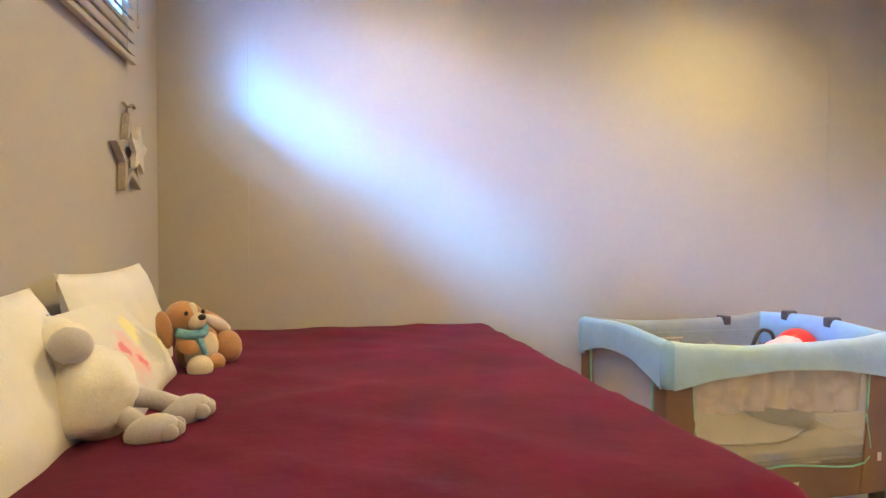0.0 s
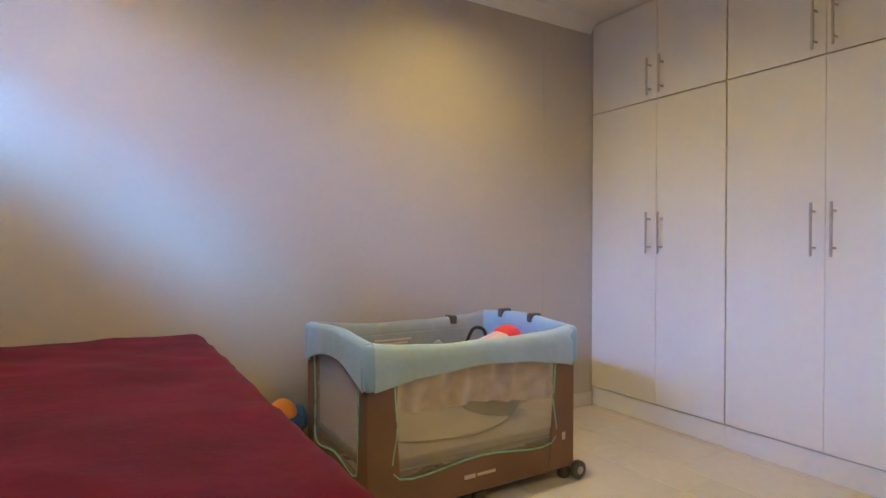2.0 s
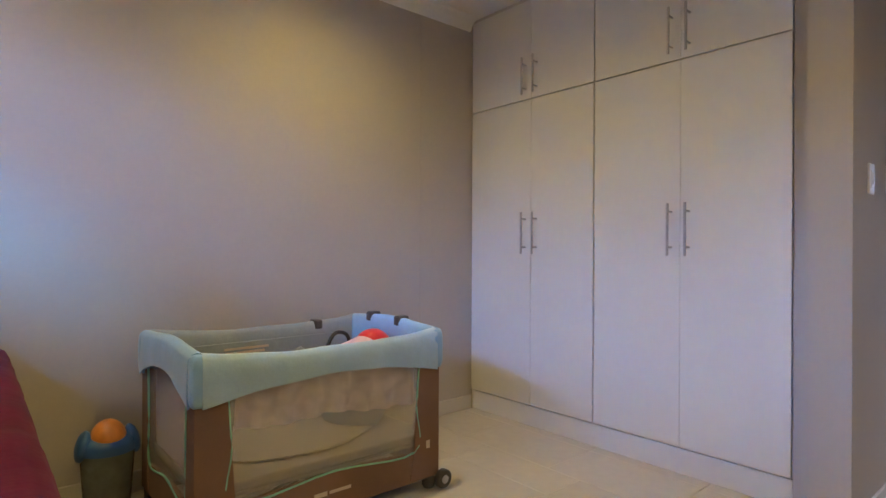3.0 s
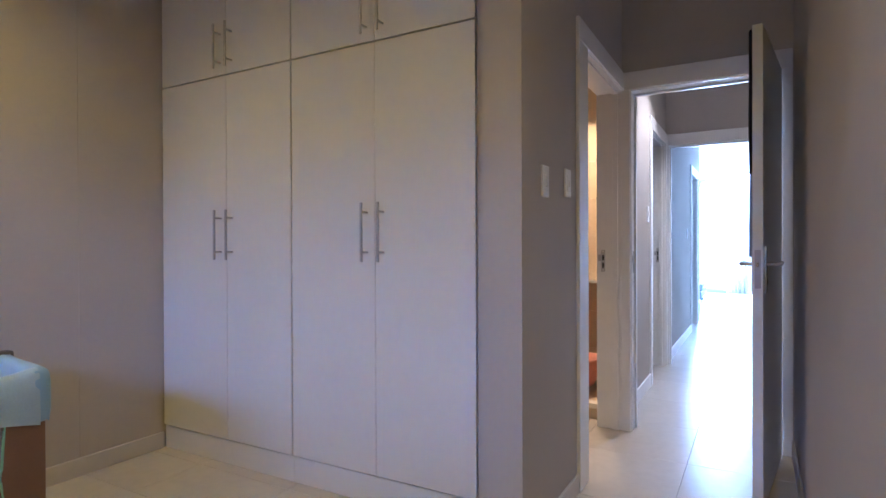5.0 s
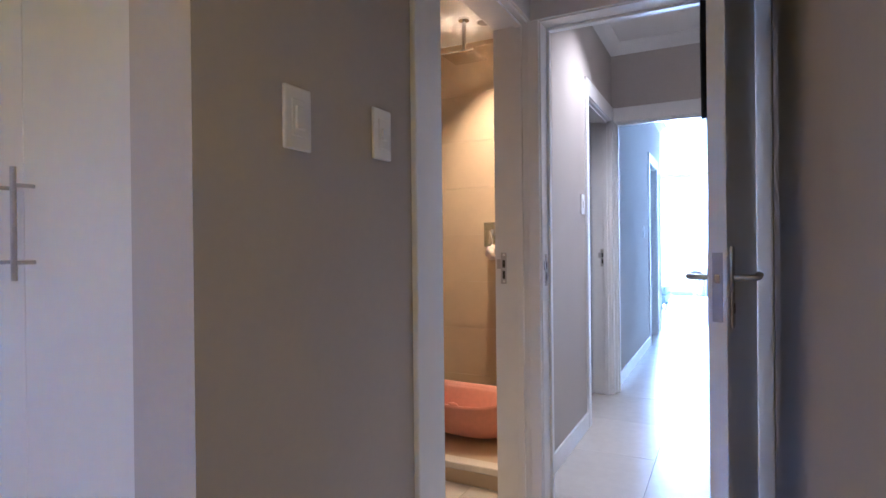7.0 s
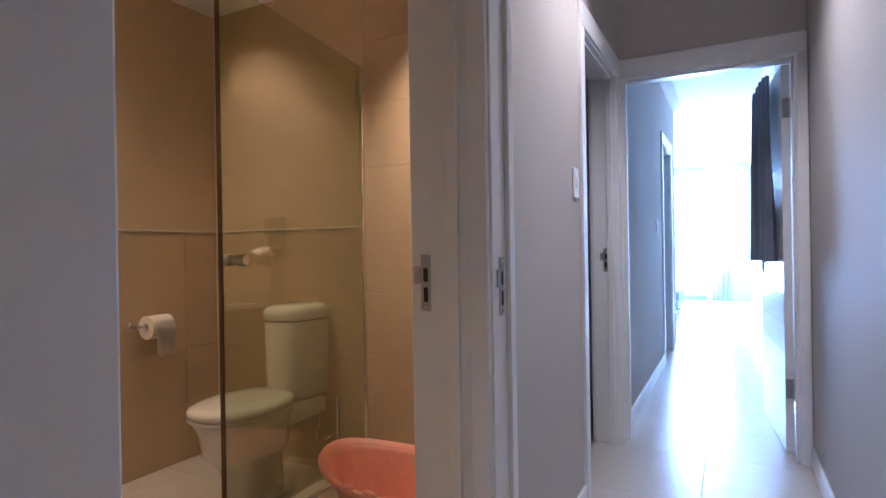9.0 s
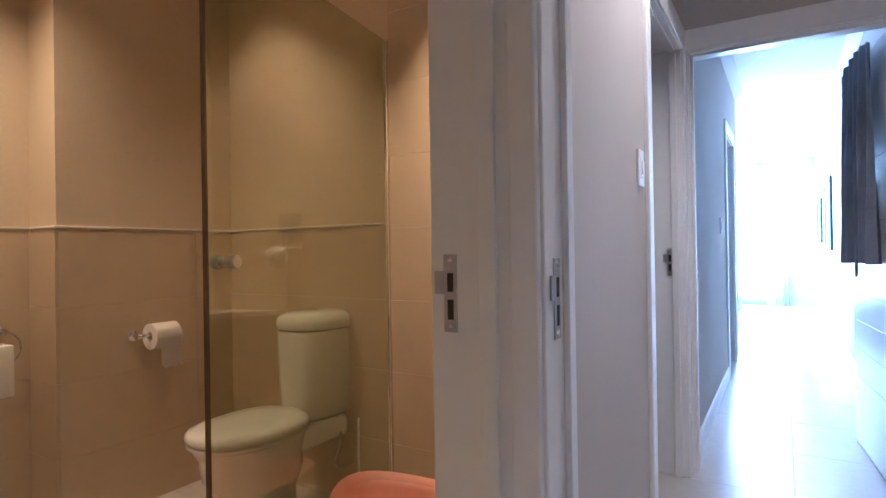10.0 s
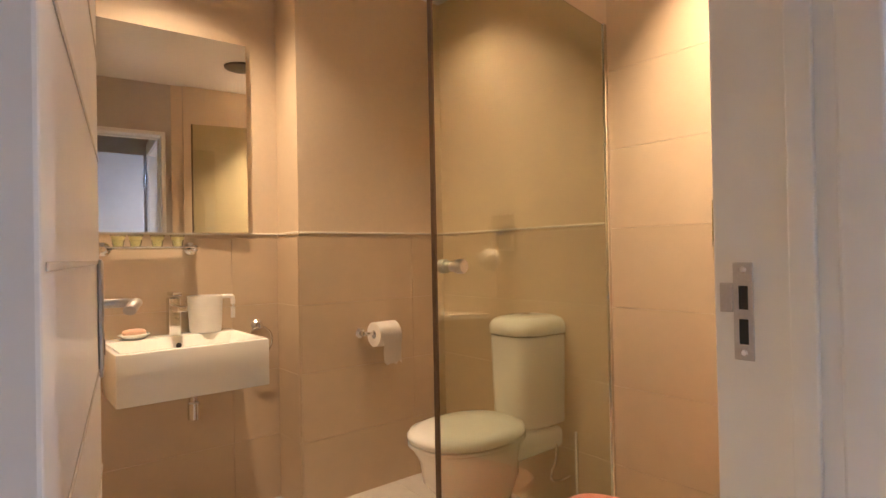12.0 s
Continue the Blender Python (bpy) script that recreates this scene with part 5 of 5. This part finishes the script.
under(valve, "plate", boxes((BE - 0.022, 1.245, 1.11, BE - 0.011, 1.365, 1.265), bevel=0.004, seg=2), CHROME)
under(valve, "cartridge", lathe([(0.024, 0.0), (0.024, -0.045), (0.0, -0.048)], 20, (BE - 0.022, 1.305, 1.20), "x"), CHROME, smooth=40)
under(valve, "lever", boxes((BE - 0.085, 1.298, 1.13, BE - 0.062, 1.312, 1.21), bevel=0.003), CHROME)
POUF = material("white_net_sponge", (0.78, 0.70, 0.62), 0.95, grain=(0.006, 0.15), stains=(0.02, 0.1), bump=(0.006, 0.006))
pouf = thing("bath_sponge", (BE - 0.08, 1.27, 1.05), "white net bath sponge hanging from the shower valve", "sponge")
under(pouf, "net_ball", blob((BE - 0.085, 1.275, 1.075), (0.045, 0.048, 0.045), lumps=0.02, scale=60, n=28), POUF, smooth=80)
under(pouf, "cord", tube(arc([(BE - 0.075, 1.30, 1.20), (BE - 0.085, 1.285, 1.16), (BE - 0.085, 1.278, 1.11)], 5), 0.002, 6), POUF)
rose = thing("rain_shower", (7.03, 1.33, BZ), "square chrome rain shower head on a ceiling arm", "shower head")
under(rose, "flange", lathe([(0.032, 0.0), (0.032, -0.012), (0.014, -0.016), (0.0, -0.016)], 20, (7.03, 1.33, BZ)), CHROME, smooth=40)
under(rose, "arm", tube([(7.03, 1.33, BZ), (7.03, 1.33, 2.22)], 0.011, 12), CHROME, smooth=40)
under(rose, "head", boxes((6.93, 1.23, 2.195, 7.13, 1.43, 2.205), bevel=0.003), CHROME)
for a in (-45, 45):
    bm = lathe([(0.008, 0), (0.008, 0.02)], 10, (0, 0, 0))
    bm.transform(pose(7.03 + 0.02 * (a / 45), 1.33, 2.203))
    under(rose, "joint", bm, CHROME, smooth=40)

shelf2 = thing("corner_shelf", (BE - 0.02, NY1 + 0.02, 0.83), "white triangular corner shelf in the shower", "shelf")
under(shelf2, "ledge", bm_rings([[(BE - 0.012, NY1 + 0.007, z), (BE - 0.012, NY1 + 0.36, z), (BE - 0.05, NY1 + 0.36, z), (BE - 0.36, NY1 + 0.05, z), (BE - 0.36, NY1 + 0.007, z)] for z in (0.82, 0.84)]), CERAMIC)

# baby bath in the shower
CORAL = material("coral_pink_plastic", (0.88, 0.41, 0.29), 0.30, grain=(0.03, 0.03), stains=(0.12, 0.05), bump=(0.02, 0.0006))
tub = thing("baby_bath", (6.91, 1.275, 0.105), "coral pink plastic baby bath standing in the shower", "baby bath")
tm = pose(6.91, 1.275, 0.105, 0, 0, 82) @ Matrix.Diagonal((1, 1, 0.87, 1))


def tub_ring(a, b, z, n=40, lift=0.0):
    pts = []
    for i in range(n):
        t = 2 * math.pi * i / n
        u, v = math.cos(t), math.sin(t)
        k = 1.0 - 0.05 * math.cos(2 * t)
        pts.append(tm @ Vector((a * u * k, b * v * (1 - 0.08 * u), z + lift * abs(u) ** 2.5)))
    return pts


rings = [tub_ring(0.20, 0.11, 0.0), tub_ring(0.25, 0.145, 0.012), tub_ring(0.29, 0.175, 0.10, lift=0.01), tub_ring(0.325, 0.20, 0.20, lift=0.03), tub_ring(0.335, 0.208, 0.215, lift=0.035), tub_ring(0.365, 0.235, 0.222, lift=0.045), tub_ring(0.37, 0.24, 0.214, lift=0.045),
         tub_ring(0.368, 0.238, 0.205, lift=0.045), tub_ring(0.36, 0.232, 0.214, lift=0.045), tub_ring(0.33, 0.203, 0.206, lift=0.035), tub_ring(0.315, 0.192, 0.19, lift=0.03), tub_ring(0.28, 0.168, 0.10, lift=0.01), tub_ring(0.235, 0.135, 0.022), tub_ring(0.10, 0.06, 0.018)]
under(tub, "shell", bm_rings(rings), CORAL, smooth=60)
for s in (-1, 1):
    bm = blob((0, 0, 0), (0.03, 0.012, 0.012), n=14)
    bm.transform(tm @ pose(s * 0.05, 0.222, 0.226))
    under(tub, "rim_grip", bm, CORAL, smooth=80)

# ---------------------------------------------------------------- hall and far room
downlight(7.35, 0.30, ZC, 28, "recessed warm downlight in the hall ceiling", colour=(1.0, 0.84, 0.66))
TOWEL = material("grey_towelling", (0.34, 0.36, 0.42), 0.95, grain=(0.006, 0.12), stains=(0.1, 0.15), bump=(0.008, 0.004), sheen=0.4)


DARKCLOTH = material("charcoal_cotton", (0.05, 0.05, 0.06), 0.95, grain=(0.006, 0.12), stains=(0.1, 0.15))


def hanging(name, m, width, top, bottom, folds, depth, mat, label, category, taper=0.0, seed=0.0):
    """A cloth that hangs in folds: width along x, folds along y."""
    bm = bmesh.new()
    n, k = 60, 22
    grid = []
    for j in range(k + 1):
        v = j / k
        z = top + (bottom - top) * v
        w = width * (1 - taper * (1 - v) ** 1.5)
        row = []
        for i in range(n + 1):
            u = i / n
            y = depth * (0.45 + 0.55 * v) * (math.sin(u * folds * 2 * math.pi + 0.8 * math.sin(v * 2 + seed)) * 0.5 + 0.35 * noise.noise(Vector((u * 7, v * 1.5, seed))))
            zz = z + (0.02 * noise.noise(Vector((u * 3, 0, seed))) if j == k else 0) - 0.03 * (1 - v) * abs(2 * u - 1) ** 2
            row.append(bm.verts.new(m @ Vector((w * (u - 0.5), y, zz))))
        grid.append(row)
    for a, b in zip(grid, grid[1:]):
        for i in range(n):
            bm.faces.new((a[i], a[i + 1], b[i + 1], b[i]))
    bmesh.ops.solidify(bm, geom=bm.faces[:], thickness=0.006)
    return tagged(part(name, bm, mat, None, smooth=80), label, category)


lm = pose(WC1 - 0.005, OY0 + 0.028, 0, 0, 0, 5.0)
MUSLIN = material("pale_pink_muslin", (0.84, 0.74, 0.71), 0.9, grain=(0.008, 0.05), stains=(0.05, 0.30), bump=(0.03, 0.003))
hanging("muslin_cloth", pose(3.33, cy0 + 0.062, 0, 0, 3, 0), 0.80, 0.655, 0.40, 7, 0.035, MUSLIN, "pale pink and white muslin hanging inside the cot", "cloth", 0.0, 4.0)
hanging("bath_towel", lm @ pose(0.38, 0.065, 0), 0.70, 2.035, 1.0, 5, 0.07, TOWEL, "grey towel draped over the open hall door", "towel", 0.15, 2.0)
hanging("robe", pose(6.295, -0.075, 0, 0, 0, 173) @ pose(0.66, -0.033, 0), 0.16, 2.035, 1.42, 2, 0.012, DARKCLOTH, "dark grey cloth hanging over the bedroom door", "cloth", 0.1, 5.0)
CURTAIN = material("pale_grey_curtain", (0.62, 0.63, 0.64), 0.9, grain=(0.01, 0.05), stains=(0.2, 0.06))
hanging("curtain", pose(XE - 0.12, 0.42, 0, 0, 0, 90), 0.42, 2.64, 0.02, 5, 0.09, CURTAIN, "pale grey curtain hanging beside the large window", "curtain", 0.0, 1.0)
FRAME_GREY = material("grey_aluminium", (0.25, 0.33, 0.36), 0.4, 0.6, grain=(0.02, 0.05), stains=(0.1, 0.05))
fw = thing("window_2", (XE + 0.1, 1.6, 0.03), "tall aluminium sliding window full of daylight", "window", kind="structure")
for nm, b in (("window_frame", (XE + 0.06, 0.55, 2.50, XE + 0.12, 3.0, 2.62)), ("window_frame", (XE + 0.06, 0.55, 0.0, XE + 0.12, 3.0, 0.09)), ("window_frame", (XE + 0.06, 0.55, 0.09, XE + 0.12, 0.61, 2.50)), ("window_frame", (XE + 0.06, 2.94, 0.09, XE + 0.12, 3.0, 2.50)), ("mullion", (XE + 0.06, 1.62, 0.09, XE + 0.12, 1.68, 2.50))):
    under(fw, nm, boxes(b, bevel=0.004), FRAME_GREY)
for y0, y1 in ((0.61, 1.62), (1.68, 2.94)):
    p = under(fw, "pane", boxes((XE + 0.085, y0, 0.09, XE + 0.09, y1, 2.50)), GLASS)
    p.visible_shadow = False
DARKFRAME = material("dark_teal_frame", (0.03, 0.08, 0.09), 0.5, grain=(0.02, 0.08), stains=(0.1, 0.08))
CANVAS = material("muted_canvas", (0.12, 0.22, 0.26), 0.8, grain=(0.03, 0.25), stains=(0.12, 0.35))
for x0, x1, z0, z1 in ((13.6, 14.6, 1.02, 1.92), (15.6, 16.5, 1.12, 1.80)):
    pic = thing("picture_frame", ((x0 + x1) / 2, YS, (z0 + z1) / 2), "dark framed picture hung on the wall", "picture", "framed pictures")
    under(pic, "frame", boxes((x0, YS + 0.002, z0, x1, YS + 0.03, z0 + 0.05), (x0, YS + 0.002, z1 - 0.05, x1, YS + 0.03, z1), (x0, YS + 0.002, z0 + 0.05, x0 + 0.05, YS + 0.03, z1 - 0.05), (x1 - 0.05, YS + 0.002, z0 + 0.05, x1, YS + 0.03, z1 - 0.05), bevel=0.003), DARKFRAME)
    under(pic, "canvas", boxes((x0 + 0.05, YS + 0.004, z0 + 0.05, x1 - 0.05, YS + 0.018, z1 - 0.05)), CANVAS)
SOFA = material("blue_grey_upholstery", (0.25, 0.30, 0.34), 0.9, grain=(0.01, 0.08), stains=(0.2, 0.08))
sofa = thing("divan", (14.9, 1.75, 0), "low blue-grey upholstered divan near the window", "divan")
under(sofa, "base", boxes((14.3, 0.92, 0.10, 15.5, 2.7, 0.24), bevel=0.02, seg=2), SOFA)
under(sofa, "cushion", boxes((14.3, 0.90, 0.245, 15.5, 2.7, 0.40), bevel=0.05, seg=3), SOFA)
for x in (14.4, 15.4):
    for y in (1.0, 2.6):
        under(sofa, "leg", boxes((x - 0.03, y - 0.03, 0, x + 0.03, y + 0.03, 0.1), bevel=0.004), DARKFRAME)

# ---------------------------------------------------------------- tiles: floors and bathroom walls
tile_meshes = {}


def tile_mesh(w, h, t, mat, bevel):
    key = (round(w, 3), round(h, 3), t, mat.name)
    if key not in tile_meshes:
        g = bevel
        bm = bmesh.new()
        lo = [(0, 0), (w, 0), (w, h), (0, h)]
        hi = [(g, g), (w - g, g), (w - g, h - g), (g, h - g)]
        add_rings(bm, [[(x, y, -t) for x, y in lo], [(x, y, -g) for x, y in lo], [(x, y, 0) for x, y in hi]])
        tile_meshes[key] = finish("tile", bm, mat)
    return tile_meshes[key]


def tiles(parent, m, width, height, w, h, start, mat, t=0.010, gap=0.002, shift_rows=0.0, bevel=0.0012):
    """Tiles over a surface of width x height in the xy plane of m, cut at its edges. start: the first joints. The top face lies at z 0 of m."""
    j = 0
    y = start[1]
    while y < height - 0.02:
        y0, y1 = max(0.0, y), min(height, y + h)
        x = start[0] - (shift_rows * w if j % 2 else 0)
        while x < width - 0.01:
            x0, x1 = max(0.0, x), min(width, x + w)
            if x1 - x0 > 0.02 and y1 - y0 > 0.02:
                ob = new("tile", tile_mesh(x1 - x0 - gap, y1 - y0 - gap, t, mat, bevel))
                ob.parent = parent
                ob.matrix_world = m @ pose(x0 + gap / 2, y0 + gap / 2, 0)
            x += w
        y += h
        j += 1


floor_ob = bpy.data.objects["floor"]
tiles(floor_ob, pose(XW, -1.7, 0.0), 4.40 - XW, YN + 1.7, 0.6, 0.6, (-0.25, -0.2), FLOOR_TILE, t=0.006)
tiles(floor_ob, pose(4.40, YS, 0.0), XE - 4.40, HY - YS + 0.13, 0.6, 0.6, (-0.24, -0.12), FLOOR_TILE, t=0.006)
tiles(floor_ob, pose(4.40, HY + 0.13, 0.0), 5.38 - 4.40, YN - HY - 0.13, 0.6, 0.6, (-0.24, -0.2), FLOOR_TILE, t=0.006)
tiles(floor_ob, pose(5.44, HY + 0.13, 0.0), BE - 5.44, BN - HY - 0.13, 0.6, 0.6, (-0.18, -0.43), FLOOR_TILE, t=0.006)
tiles(floor_ob, pose(HX1, HY + 0.13, 0.0), XE - HX1, 3.0, 0.6, 0.6, (-0.24, 0.0), FLOOR_TILE, t=0.006)
DADO = 1.205
wn_, we_ = bpy.data.objects["wall_bathroom_north"], bpy.data.objects["wall_bathroom_east"]
up = Matrix(((1, 0, 0, 0), (0, 0, -1, 0), (0, 1, 0, 0), (0, 0, 0, 1)))  # x along the wall, y up, facing -y
tiles(wn_, pose(5.44, BN - 0.011, 0) @ up, BCX - 5.44, DADO, 0.6, 0.3, (-0.27, -0.01), BATH_TILE, gap=0.0012, bevel=0.0005)
tiles(wn_, pose(BCX, BCY - 0.011, 0) @ up, BE - BCX, DADO, 0.6, 0.3, (0.0, -0.01), BATH_TILE, gap=0.0012, bevel=0.0005)
tiles(wn_, pose(BCX - 0.011, BN - 0.011, 0, 0, 0, -90) @ up, BN - BCY, DADO, 0.6, 0.3, (0, -0.01), BATH_TILE, gap=0.0012, bevel=0.0005)
tiles(we_, pose(BE - 0.011, BCY - 0.011, 0, 0, 0, -90) @ up, BCY - 0.011 - 1.765, DADO, 0.6, 0.3, (-0.2, -0.01), BATH_TILE, gap=0.0012, bevel=0.0005)
tiles(we_, pose(BE - 0.011, 1.755, 0, 0, 0, -90) @ up, 1.755 - NY1 - 0.008, BZ, 0.9, 0.3, (-0.02, -0.012), BATH_TILE, gap=0.0012, bevel=0.0005)
structure("trim_dado", boxes((5.44, BN - 0.0122, DADO, BCX - 0.011, BN, DADO + 0.009), (BCX - 0.0122, BCY, DADO, BCX, BN - 0.0122, DADO + 0.009), (BCX - 0.0122, BCY - 0.0122, DADO, BE - 0.0122, BCY, DADO + 0.009), (BE - 0.0122, 1.775, DADO, BE, BCY, DADO + 0.009), bevel=0.002), TRAY, "white tile edge trim along the dado", "trim")
